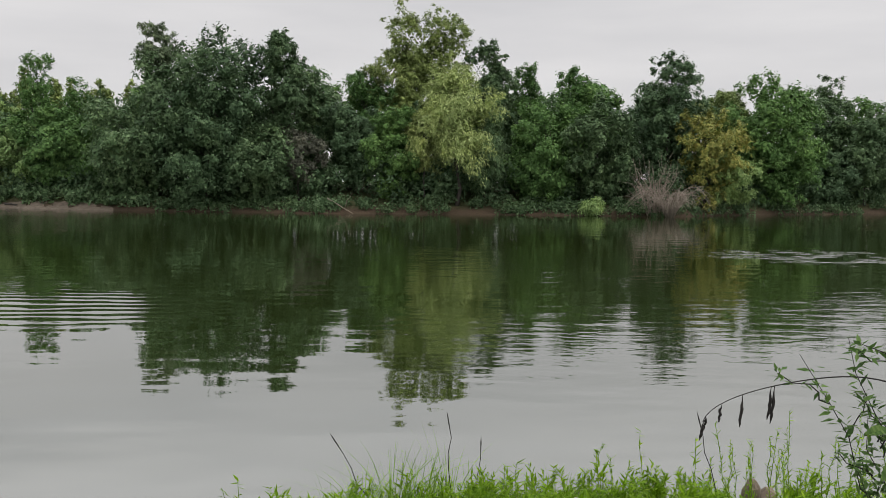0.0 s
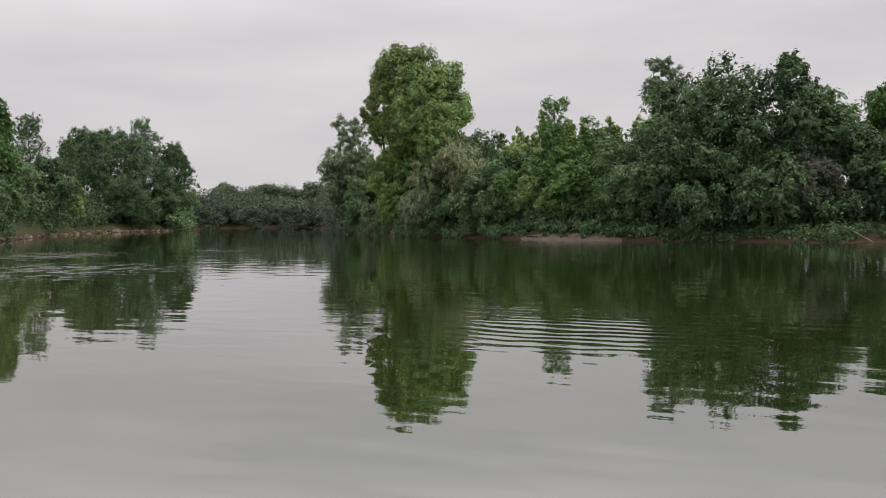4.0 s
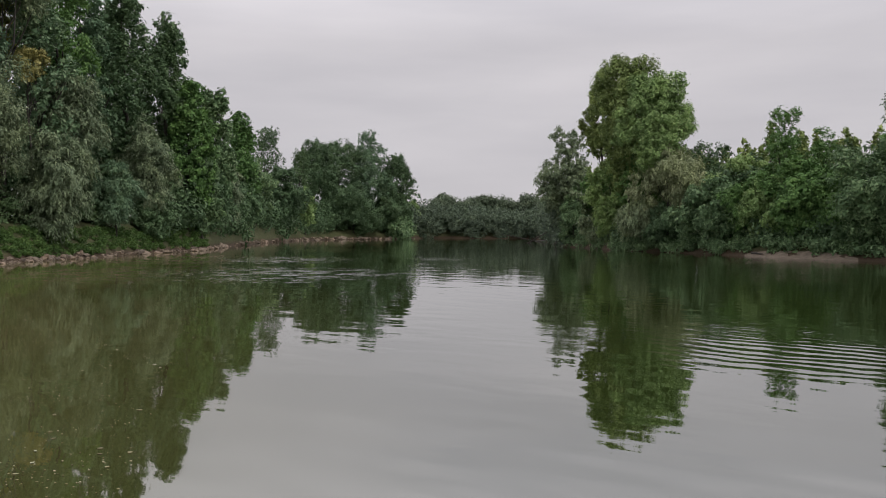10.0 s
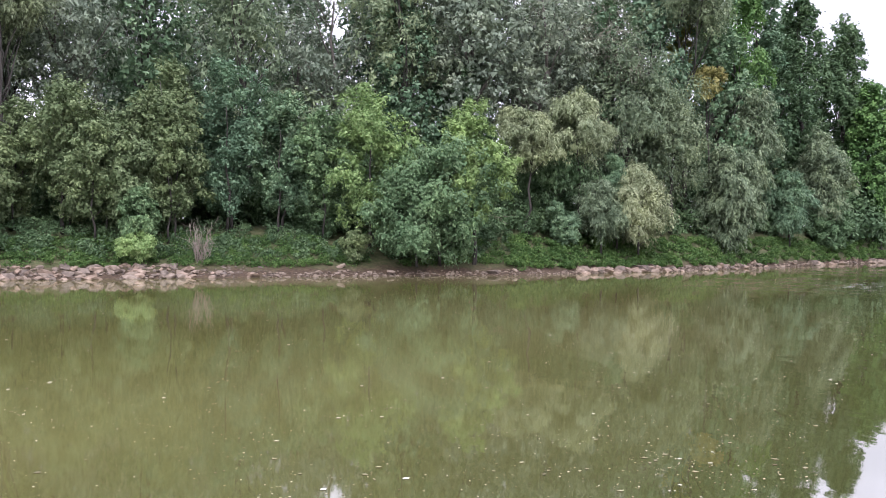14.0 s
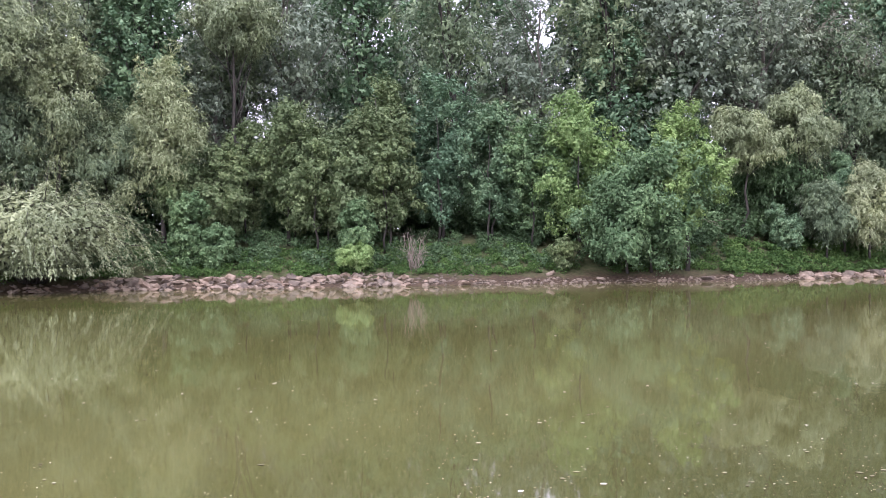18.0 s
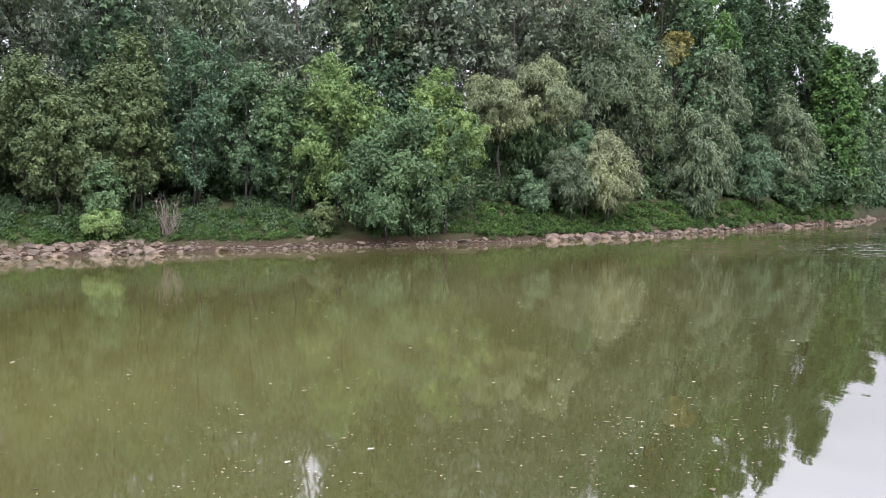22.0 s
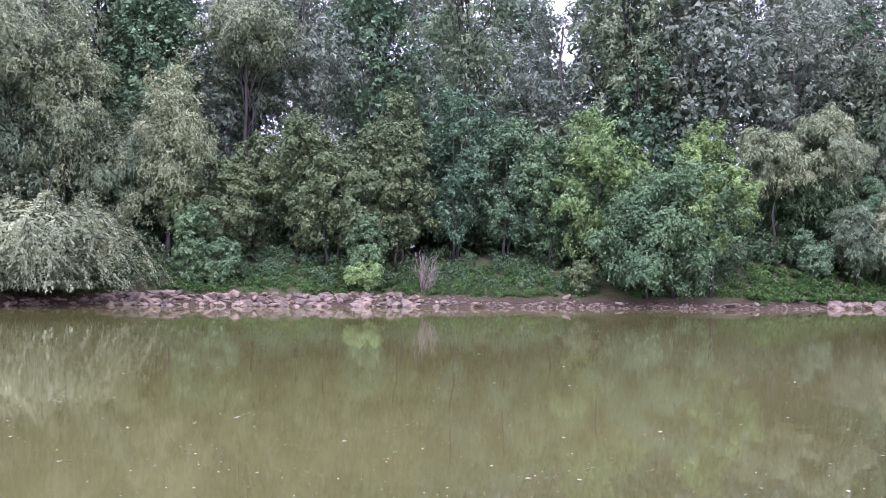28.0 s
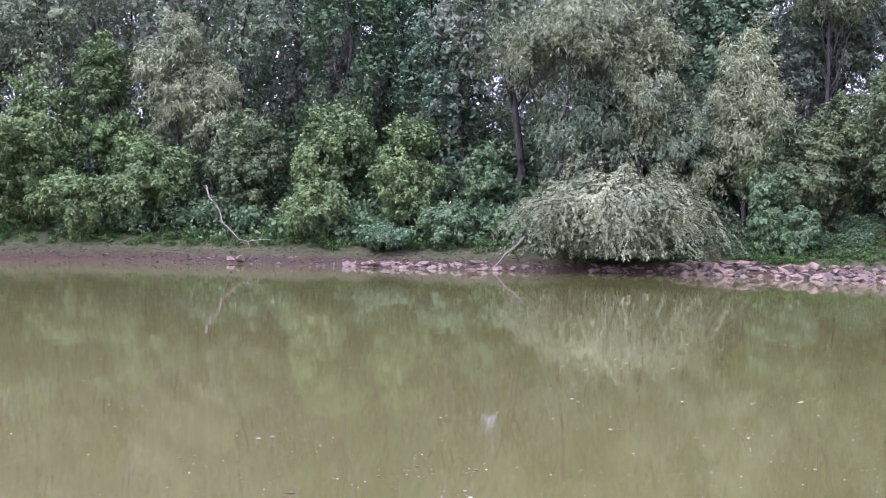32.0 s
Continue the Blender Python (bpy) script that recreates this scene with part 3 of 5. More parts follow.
        taxis = way[twig] + rng.normal(0, 0.6, (total, 3)) - np.array([0, 0, 0.45 if style != "poplar" else 0.0])
        axis = np.where(on_twig[:, None], taxis, axis)
        tn = unit(0.9 * way[twig] + 0.2 * out + 0.35 * rng.normal(0, 1, (total, 3)) + np.array([0, 0, 0.55]))
        normal = np.where(on_twig[:, None], tn, normal)
        rad = np.where(on_twig, 0.8, rad)
    size = rng.uniform(0.65, 1.25, total) * np.where(rad < 0.60, 1.5, 0.9)
    # overlapping sprays of larger leaves deep inside the boughs, where little light comes
    deep = int(0.13 * total * min(1.0, thin))
    pick = rng.randint(0, nl, deep)
    inside = lobes[pick] + ball_dirs(rng, deep) * (rng.uniform(0, 1, deep) ** 0.4 * 0.62 * lsize[pick])[:, None] * rl
    inside = mid + (inside - mid) * 0.86
    big = rng.uniform(0.8, 1.2, deep) * np.clip(0.095 * rx, 0.2, 0.42)
    pos = np.concatenate([pos, inside])
    normal = np.concatenate([normal, unit(unit(inside - mid) + 0.6 * rng.normal(0, 1, (deep, 3)))])
    axis = np.concatenate([axis, rng.normal(0, 1, (deep, 3)) - np.array([0, 0, 0.5])])
    length, breadth = np.concatenate([L * size, big]), np.concatenate([Wd * size, big * 0.75])
    me = tri_mesh(name, leaflets(pos, normal, unit(axis), length, breadth))
    return me, centres, r, mid


def tree(name, style, leaf, x, y, height, bottom, width, label, category="tree", scale=1.0, cap=17000, seed=0, bark=None,
         lean=(0, 0), thin=1.0, group="", stems=1, limbs=9, split=True):
    """A tree or bush at (x, y): heights above its foot."""
    rng = np.random.RandomState(seed * 7 + 13)
    foot = Vector((x, y, ground_z(x, y) - 0.05))
    root = new(name)
    root.empty_display_size = 0.3
    root.location = foot
    tagged(root, label, category, group)
    me, centres, r, mid = crown_mesh(name + "_crown", rng, style, height, bottom, width, scale, cap, lean, thin)
    link_part("crown", me, LEAF[leaf], root)
    tubes, loose = Tubes(), []
    top = min(height * 0.86, height - 0.4)
    r0 = max(0.05, 0.0095 * height + 0.004 * width) / math.sqrt(stems)
    for q in range(stems):
        spread = 0 if stems == 1 else width * 0.22
        end = np.array([mid[0] + rng.normal(0, 0.05 * width) + spread * math.cos(2.4 * q), mid[1] + spread * math.sin(2.4 * q), top * rng.uniform(0.8, 1.0)])
        start = np.array([0.25 * spread * math.cos(2.4 * q), 0.25 * spread * math.sin(2.4 * q), -0.3])
        line = bent(rng, start, end, 7, 0.012 * height)
        rad = r0 * np.linspace(1.15, 0.22, 7)
        rad[0] *= 1.3
        tubes.add(line, rad, 7)
        pick = rng.permutation(len(centres))[:max(3, limbs // stems)]
        for c in pick:
            goal = centres[c]
            f = np.clip((goal[2] - start[2]) / (end[2] - start[2]) * rng.uniform(0.55, 0.85), 0.12, 0.9)
            base = np.array([np.interp(f * 6, range(7), line[:, i]) for i in range(3)])
            rb = float(np.interp(f * 6, range(7), rad)) * 0.55
            limb = Tubes() if split else tubes
            limb.add(bent(rng, base, goal, 5, 0.03 * np.linalg.norm(goal - base), 0.04 * np.linalg.norm(goal - base)), np.linspace(rb, rb * 0.2, 5), 5)
            if split:
                loose.append(limb.mesh(name + "_limb"))
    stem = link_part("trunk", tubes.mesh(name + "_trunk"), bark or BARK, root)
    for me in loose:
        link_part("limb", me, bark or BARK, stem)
    return root


def thicket(name, leaf, az0, az1, off0, off1, height, label, count, leaf_size, seed, category="undergrowth", low=0.0, clump=1.0, flat=0.8, most=90, gaps=-9.0):
    """Tangled low growth along a stretch of bank, of clumps that overlap: one object."""
    rng = np.random.RandomState(seed)
    nc = int(count)
    az = rng.uniform(az0, az1, nc)
    rr = shore(az) + off0 + (off1 - off0) * rng.uniform(0, 1, nc)
    keep = [noise.noise(Vector((r * math.sin(radians(a)) * 0.22, r * math.cos(radians(a)) * 0.22, seed * 1.9))) > gaps for a, r in zip(az, rr)]
    az, rr = az[keep], rr[keep]
    nc = len(az)
    cx, cy = rr * np.sin(np.radians(az)), rr * np.cos(np.radians(az))
    cz = ground_zs(np.stack([cx, cy], 1))
    wave = np.array([0.7 + 0.45 * noise.noise(Vector((a * 0.13, b * 0.13, seed * 3.7))) for a, b in zip(cx, cy)])
    hh = (low + (height - low) * rng.uniform(0.0, 1.0, nc) ** 0.8) * wave
    rc = clump * rng.uniform(0.6, 1.3, nc)
    per = int(9.0 * clump * clump / (leaf_size * leaf_size * 0.3))
    per = max(8, min(per, most))
    idx = np.repeat(np.arange(nc), per)
    u = ball_dirs(rng, len(idx))
    pos = np.stack([cx, cy, cz + hh], 1)[idx] + u * (rc[idx] * rng.uniform(0.2, 1, len(idx)) ** 0.45)[:, None] * np.array([1, 1, flat])
    normal = unit(0.7 * u + 0.6 * rng.normal(0, 1, u.shape) + np.array([0, 0, 0.5]))
    axis = rng.normal(0, 1, u.shape) + np.array([0, 0, -0.4])
    size = leaf_size * rng.uniform(0.6, 1.3, len(idx))
    ob = link_part(name, tri_mesh(name, leaflets(pos, normal, axis, size, size * 0.62)), LEAF[leaf])
    return tagged(ob, label, category, kind="stuff")


def bare_bush(name, x, y, height, width, label, seed, twigs=40, category="bush", wood=None, z=None, arch=0.0):
    """A leafless bush of forking, crossing twigs."""
    rng = np.random.RandomState(seed)
    root = new(name)
    root.location = (x, y, (ground_z(x, y) if z is None else z))
    tagged(root, label, category)
    for _ in range(twigs):
        tubes = Tubes()
        a = rng.uniform(0, 6.28)
        reach = rng.uniform(0.25, 1.0) * width / 2
        tip = np.array([math.cos(a) * reach, math.sin(a) * reach, height * rng.uniform(0.35, 1.0)])
        line = bent(rng, (0.15 * math.cos(a), 0.15 * math.sin(a), -0.1), tip, 6, 0.05 * height, 0.06 * height)
        line[:, 2] += arch * height * np.sin(np.linspace(0, 3.14, 6)) * reach / width
        tubes.add(line, np.linspace(0.035, 0.008, 6) * (0.6 + 0.12 * height), 4)
        for _ in range(3):
            i = rng.randint(2, 5)
            end = line[i] + (line[i + 1] - line[i]) * 1.2 + rng.normal(0, 0.12 * height, 3)
            tubes.add(bent(rng, line[i], end, 4, 0.03 * height), np.linspace(0.014, 0.005, 4) * (0.6 + 0.12 * height), 3)
        link_part("branch", tubes.mesh(name + "_branch"), wood or DEAD_WOOD, root)
    return root


def arching_bush(name, leaf, x, y, height, width, label, seed, boughs=90, twigs=28, per=32):
    """A wide willow bush: boughs that arch out from one stool, hung with feathery twigs of narrow leaves."""
    rng = np.random.RandomState(seed)
    root = new(name)
    root.location = (x, y, ground_z(x, y) - 0.05)
    tagged(root, label, "bush")
    pos, normal, axis = [], [], []
    for b in range(boughs):
        a = 2.4 * b + rng.uniform(-0.3, 0.3)
        q = math.sqrt((b + 0.5) / boughs)
        way = np.array([math.cos(a), math.sin(a), 0.0])
        tip = height * ((0.88 - 0.60 * q ** 1.6) if b % 3 else 0.16) * rng.uniform(0.75, 1.2)
        s = np.linspace(0, 1, 9)[:, None]
        line = way * (0.05 * q + 0.46 * q * s) * width + np.array([0, 0, 1.0]) * (tip * s + 0.95 * q * height * 0.62 * s * (1 - s) * 2)
        line[1:] += rng.normal(0, 0.010 * width, (8, 3))
        tube = Tubes()
        tube.add(line, np.linspace(0.06, 0.012, 9), 5)
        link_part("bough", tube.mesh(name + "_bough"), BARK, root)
        at = rng.uniform(0.30, 1.0, twigs)
        base = np.stack([np.interp(at * 8, range(9), line[:, i]) for i in range(3)], 1)
        go = unit(0.55 * way + rng.normal(0, 0.55, (twigs, 3)) + np.array([0, 0, 0.45]))
        reach = rng.uniform(0.5, 1.35, twigs) * (0.55 + 0.08 * width)
        f = rng.uniform(0.05, 1.0, (twigs, per))
        p = base[:, None] + go[:, None] * (reach[:, None] * f)[..., None]
        p[..., 2] -= 1.15 * reach[:, None] * f ** 2.0
        p += rng.normal(0, 0.045, p.shape)
        d = go[:, None] - np.array([0, 0, 1.0]) * (1.6 * f ** 1.2)[..., None] + rng.normal(0, 0.35, p.shape)
        pos.append(p.reshape(-1, 3))
        axis.append(unit(d.reshape(-1, 3)))
        nn = np.array([0, 0, 0.8]) + 0.55 * go[:, None] + rng.normal(0, 0.4, p.shape)
        normal.append(unit(nn.reshape(-1, 3)))
    pos, normal, axis = np.concatenate(pos), np.concatenate(normal), np.concatenate(axis)
    pos[:, 2] = np.maximum(pos[:, 2], 0.35 + 0.5 * rng.uniform(0, 1, len(pos)))
    ln = rng.uniform(0.10, 0.23, len(pos))
    link_part("foliage", tri_mesh(name + "_foliage", leaflets(pos, normal, axis, ln, ln * 0.32)), LEAF[leaf], root)
    # shaded leaves low inside
    m = 5200
    u = ball_dirs(rng, m) * (rng.uniform(0, 1, m) ** 0.4)[:, None] * np.array([0.38 * width, 0.38 * width, 0.32 * height]) + np.array([0, 0, 0.40 * height])
    big = rng.uniform(0.22, 0.42, m)
    link_part("inner_foliage", tri_mesh(name + "_inner", leaflets(u, unit(u + rng.normal(0, 0.5, u.shape)), unit(rng.normal(0, 1, u.shape)), big, big * 0.5)), LEAF[leaf], root)
    return root


# ---- trees along both banks ----
tree('maple_tree', 'broad', 'dark', -25.12, 86.65, 13.94, 2.19, 11.67, 'tall dark green maple tree on the far bank', 'tree', seed=1, scale=1.15)
tree('maple_tree', 'broad', 'dark', -20.09, 87.23, 15.20, 1.97, 10.68, 'tall dark green maple tree on the far bank', 'tree', seed=2, scale=1.14)
tree('maple_tree', 'broad', 'dark', -15.03, 86.56, 14.93, 4.63, 4.77, 'dark pointed maple crown above the far bank', 'tree', seed=3, scale=1.12)
tree('maple_tree', 'airy', 'grey', -28.69, 94.36, 15.68, 10.61, 4.38, 'light grey-green tree top behind darker maples', 'tree', seed=4, scale=1.26)
tree('maple_bush', 'broad', 'maple', -28.37, 86.14, 8.14, 0.15, 9.72, 'spreading blue-green maple bush overhanging the water', 'bush', seed=5, scale=1.12)
tree('maple_bush', 'broad', 'dark', -21.59, 84.81, 8.84, 0.15, 11.08, 'dense dark maple bush overhanging the far water', 'bush', seed=6, scale=1.08)
tree('maple_bush', 'broad', 'dark', -16.44, 84.39, 7.31, 0.15, 8.52, 'dense blue-green maple bush overhanging the far water', 'bush', seed=7, scale=1.06)
tree('dry_bush', 'airy', 'mauve', -13.26, 85.00, 6.79, 1.03, 5.05, 'dry greyish bush with brown leaves on the far bank', 'bush', seed=8, scale=1.06)
tree('ash_tree', 'broad', 'maple', -13.10, 91.03, 11.52, 1.63, 5.57, 'green tree standing behind the far bank bushes', 'tree', seed=9, scale=1.17)
tree('ash_tree', 'broad', 'dark', -9.40, 89.31, 8.52, 0.15, 6.56, 'dark green tree at the back of the far bank', 'tree', seed=10, scale=1.15)
tree('robinia_tree', 'airy', 'green', -7.90, 93.55, 12.38, 1.67, 5.49, 'light feathery tree behind the far bank', 'tree', seed=11, scale=1.2)
tree('poplar_tree', 'airy', 'poplar', -1.28, 96.11, 18.55, 5.21, 6.81, 'tall light green poplar on the far bank', 'tree', seed=12, scale=1.22)
tree('poplar_tree', 'airy', 'poplar', -4.63, 94.88, 16.63, 3.42, 7.19, 'tall light green poplar on the far bank', 'tree', seed=13, scale=1.21)
tree('ash_bush', 'broad', 'green', -4.91, 85.53, 8.64, 0.15, 5.08, 'mid green bush at the far water edge', 'bush', seed=14, scale=1.06)
tree('weeping_willow', 'willow', 'willow', 0.79, 85.00, 12.91, 0.63, 7.75, 'large yellow-green weeping willow on the far bank', 'tree', seed=15, scale=1.06)
tree('weeping_willow', 'weeping', 'willow', -2.11, 85.36, 8.58, 3.01, 3.59, 'drooping lower crown of a yellow-green willow', 'tree', seed=16, scale=1.07)
tree('weeping_willow', 'weeping', 'maple', 3.29, 86.20, 8.05, 0.61, 4.14, 'drooping darker green willow beside a larger one', 'tree', seed=17, scale=1.08)
tree('alder_tree', 'broad', 'dark', 4.18, 93.43, 14.05, 1.79, 4.80, 'dark green tree rising behind a willow', 'tree', seed=18, scale=1.19)
tree('robinia_tree', 'airy', 'green', 8.40, 98.53, 12.47, 4.18, 3.61, 'light feathery tree top on the far bank', 'tree', seed=19, scale=1.26)
tree('ash_tree', 'broad', 'green', 8.97, 86.58, 9.81, 0.15, 7.95, 'mid green leafy tree on the far bank', 'tree', seed=20, scale=1.11)
tree('ash_bush', 'broad', 'green', 8.18, 85.79, 5.14, 0.15, 5.60, 'rounded green bush at the far water edge', 'bush', seed=21, scale=1.07)
tree('ash_tree', 'broad', 'dark', 13.21, 85.48, 8.71, 0.15, 6.81, 'dark green tree close to the far water', 'tree', seed=22, scale=1.1)
tree('ash_tree', 'broad', 'green', 12.56, 94.48, 11.09, 3.00, 5.78, 'green tree behind the far bank growth', 'tree', seed=23, scale=1.21)
tree('ash_bush', 'broad', 'dark', 15.57, 87.03, 5.59, 0.15, 4.13, 'dark green bush on the far bank', 'bush', seed=24, scale=1.09)
tree('alder_tree', 'broad', 'dark', 20.30, 88.85, 12.51, 0.50, 6.74, 'compact dark green round-crowned tree', 'tree', seed=25, scale=1.16)
tree('hawthorn_bush', 'airy', 'rust', 23.59, 86.98, 8.88, 0.15, 8.35, 'bush turning yellow and rust beside dead twigs', 'bush', seed=26, cap=13000, thin=0.7, scale=1.13)
tree('hawthorn_bush', 'airy', 'lime', 25.59, 88.34, 5.81, 0.15, 6.36, 'yellow-green lower part of a turning bush', 'bush', seed=27, scale=1.15)
tree('ash_tree', 'broad', 'green', 31.24, 93.83, 12.50, 0.50, 10.89, 'spreading feathery green tree on the far bank', 'tree', seed=28, scale=1.26)
tree('ash_bush', 'airy', 'green', 32.06, 93.37, 6.57, 0.15, 9.44, 'drooping green bush overhanging the far water', 'bush', seed=29, scale=1.22)
tree('ash_tree', 'broad', 'poplar', 28.13, 98.72, 10.95, 3.22, 6.63, 'light green tree behind a yellowing bush', 'tree', seed=30, scale=1.31)
tree('robinia_tree', 'airy', 'dark', 41.73, 105.55, 11.48, 2.27, 5.40, 'thin dark feathery tree against the sky', 'tree', seed=31, scale=1.44)
tree('ash_tree', 'broad', 'dark', 43.71, 99.72, 9.85, 0.15, 9.12, 'dark green tree on the far bank', 'tree', seed=32, scale=1.38)
tree('ash_bush', 'broad', 'dark', 40.40, 98.69, 5.44, 0.15, 7.04, 'dark bush at the far water edge', 'bush', seed=33, scale=1.32)
tree('ash_tree', 'broad', 'green', 50.96, 104.89, 11.05, 0.15, 8.95, 'mid green tree on the far bank', 'tree', seed=34, scale=1.48)
tree('ash_tree', 'broad', 'dark', 61.06, 109.57, 11.89, 0.15, 12.00, 'dark green tree on the far bank', 'tree', seed=35, scale=1.59)
tree('robinia_tree', 'airy', 'green', -40.98, 95.44, 13.52, 5.79, 4.20, 'slender light tree with an open crown', 'tree', seed=36, thin=0.5, cap=6000, scale=1.32)
tree('robinia_tree', 'airy', 'green', -37.37, 96.29, 10.75, 4.96, 3.06, 'slender light tree with an open crown', 'tree', seed=37, thin=0.45, cap=5000, scale=1.31)
tree('ash_bush', 'broad', 'green', -36.34, 89.92, 7.68, 0.15, 6.63, 'rounded green bush on the far bank', 'bush', seed=38, scale=1.2)
tree('ash_bush', 'broad', 'green', -33.69, 90.01, 6.38, 0.15, 4.82, 'green bush on the far bank', 'bush', seed=39, scale=1.19)
tree('ash_bush', 'broad', 'lime', -40.88, 91.63, 6.42, 0.15, 6.54, 'fresh green bush above the sandy shore', 'bush', seed=40, scale=1.24)
tree('poplar_tree', 'poplar', 'poplar', -64.30, 102.97, 23.60, 7.34, 10.62, 'very tall light green poplar at the river point', 'tree', seed=41, cap=34000, thin=1.25, scale=1.12)
tree('poplar_tree', 'poplar', 'lime', -59.40, 100.62, 20.25, 8.03, 9.64, 'tall yellow-green poplar at the river point', 'tree', seed=42, cap=34000, thin=1.25, scale=1.12)
tree('poplar_tree', 'poplar', 'poplar', -71.54, 108.33, 22.48, 10.06, 5.68, 'tall light green poplar at the river point', 'tree', seed=43, cap=34000, thin=1.25, scale=1.12)
tree('ash_tree', 'airy', 'grey', -82.75, 115.98, 17.07, 1.63, 9.00, 'grey-green feathery tree leaning over the water', 'tree', seed=44, scale=1.8)
tree('ash_bush', 'broad', 'lime', -68.36, 104.77, 10.34, 0.15, 6.70, 'yellow-green bush on the river point', 'bush', seed=45, scale=1.55)
tree('willow_tree', 'willow', 'silver', -56.77, 99.48, 11.69, 2.20, 8.47, 'grey silvery willow on the far bank', 'tree', seed=46, scale=1.43)
tree('willow_bush', 'willow', 'grey', -60.36, 99.49, 6.25, 0.15, 6.96, 'grey-green willow bush at the water edge', 'bush', seed=47, scale=1.45)
tree('maple_bush', 'broad', 'maple', -48.99, 95.38, 8.18, 0.15, 8.20, 'dense green maple bush on the far bank', 'bush', seed=48, scale=1.33)
tree('maple_bush', 'broad', 'dark', -55.22, 98.09, 4.72, 0.15, 5.99, 'dark green bush at the water edge', 'bush', seed=49, scale=1.4)
tree('willow_bush', 'willow', 'maple', -80.42, 113.78, 7.10, 0.15, 4.01, 'small fresh green bush on the river point', 'bush', seed=50, scale=1.74)
tree('willow_bush', 'willow', 'grey', -72.25, 107.17, 4.20, 0.15, 4.34, 'grey-green bush on the river point', 'bush', seed=51, scale=1.62)
tree('ash_bush', 'broad', 'green', -43.51, 93.93, 8.10, 0.15, 6.65, 'mid green bush on the far bank', 'bush', seed=52, scale=1.28)
tree('ash_bush', 'broad', 'green', -37.49, 90.23, 8.19, 0.15, 6.79, 'green bush above the sandy shore', 'bush', seed=53, scale=1.21)
tree('ash_bush', 'broad', 'lime', -48.00, 99.79, 9.04, 1.63, 6.49, 'fresh green tree behind the bushes', 'bush', seed=54, scale=1.37)
tree('poplar_tree', 'poplar', 'dark', -168.00, 137.00, 19.60, 0.15, 12.00, 'tall dense poplar far down the river', 'tree', seed=55, cap=26000, scale=1.35, thin=1.4)
tree('poplar_tree', 'poplar', 'dark', -171.00, 147.50, 21.40, 0.15, 13.00, 'tall dense poplar far down the river', 'tree', seed=56, cap=26000, scale=1.35, thin=1.4)
tree('poplar_tree', 'poplar', 'teal', -167.00, 153.00, 21.00, 0.15, 12.00, 'tall dense poplar far down the river', 'tree', seed=57, cap=26000, scale=1.35, thin=1.4)
tree('poplar_tree', 'poplar', 'dark', -163.50, 158.50, 18.20, 0.15, 10.00, 'tall dense poplar far down the river', 'tree', seed=58, cap=26000, scale=1.35, thin=1.4)
tree('willow_tree', 'broad', 'dark', -162.34, 144.01, 10.27, 0.15, 15.57, 'dark rounded tree far down the river', 'tree', seed=59, cap=26000, scale=1.35, thin=1.4)
tree('willow_tree', 'broad', 'dark', -162.48, 154.88, 9.96, 0.15, 8.07, 'dark rounded tree far down the river', 'tree', seed=60, cap=26000, scale=1.35, thin=1.4)
tree('willow_bush', 'broad', 'lime', -172.50, 173.00, 6.40, 0.15, 4.60, 'yellow-green bush at the far river bend', 'bush', seed=61, scale=2.2)
tree('willow_bush', 'broad', 'lime', -152.49, 122.13, 9.67, 0.15, 4.65, 'yellow-green bush by the downstream bank', 'bush', seed=62, scale=2.44)
tree('ash_tree', 'broad', 'dark', -144.12, 109.32, 11.63, 0.15, 9.00, 'dark green tree on the downstream bank', 'tree', seed=63, scale=2.26)
tree('ash_tree', 'broad', 'maple', -132.58, 95.79, 10.93, 0.15, 7.72, 'green tree on the downstream bank', 'tree', seed=64, scale=2.04)
tree('poplar_tree', 'poplar', 'green', -121.03, 84.41, 16.56, 0.15, 5.56, 'green poplar on the wooded bank', 'tree', seed=65, scale=1.84)
tree('poplar_tree', 'poplar', 'maple', -103.70, 68.00, 17.47, 0.20, 5.84, 'light green poplar on the wooded bank', 'tree', seed=66, scale=1.55)
tree('poplar_tree', 'poplar', 'green', -93.03, 57.96, 16.69, 0.20, 6.20, 'green poplar close to the river', 'tree', seed=67, scale=1.37)
tree('poplar_tree', 'poplar', 'dark', -95.06, 56.32, 22.15, 2.65, 6.05, 'tall dark poplar on the wooded bank', 'tree', seed=68, scale=1.38)
tree('poplar_tree', 'poplar', 'dark', -90.95, 49.12, 24.38, 2.45, 5.97, 'very tall dark green poplar on the wooded bank', 'tree', seed=69, scale=1.29)
tree('poplar_tree', 'poplar', 'teal', -87.69, 42.91, 24.82, 3.30, 6.26, 'very tall dark green poplar on the wooded bank', 'tree', seed=70, scale=1.22)
tree('ash_bush', 'broad', 'maple', -120.51, 85.07, 9.66, 0.15, 4.57, 'green bush on the downstream bank', 'bush', seed=71, scale=1.84)
tree('willow_tree', 'willow', 'grey', -108.28, 73.12, 11.63, 0.15, 4.08, 'grey-green willow near the river', 'tree', seed=72, scale=1.63)
tree('ash_tree', 'broad', 'maple', -93.19, 59.84, 9.48, 0.20, 4.74, 'mid green tree near the river', 'tree', seed=73, scale=1.38)
tree('willow_tree', 'willow', 'grey', -86.45, 49.20, 11.86, 0.20, 5.25, 'grey-green willow near the river', 'tree', seed=74, scale=1.24)
tree('ash_bush', 'broad', 'maple', -85.63, 49.42, 4.53, 0.20, 4.07, 'low green bush on the grassy bank', 'bush', seed=75, scale=1.24)
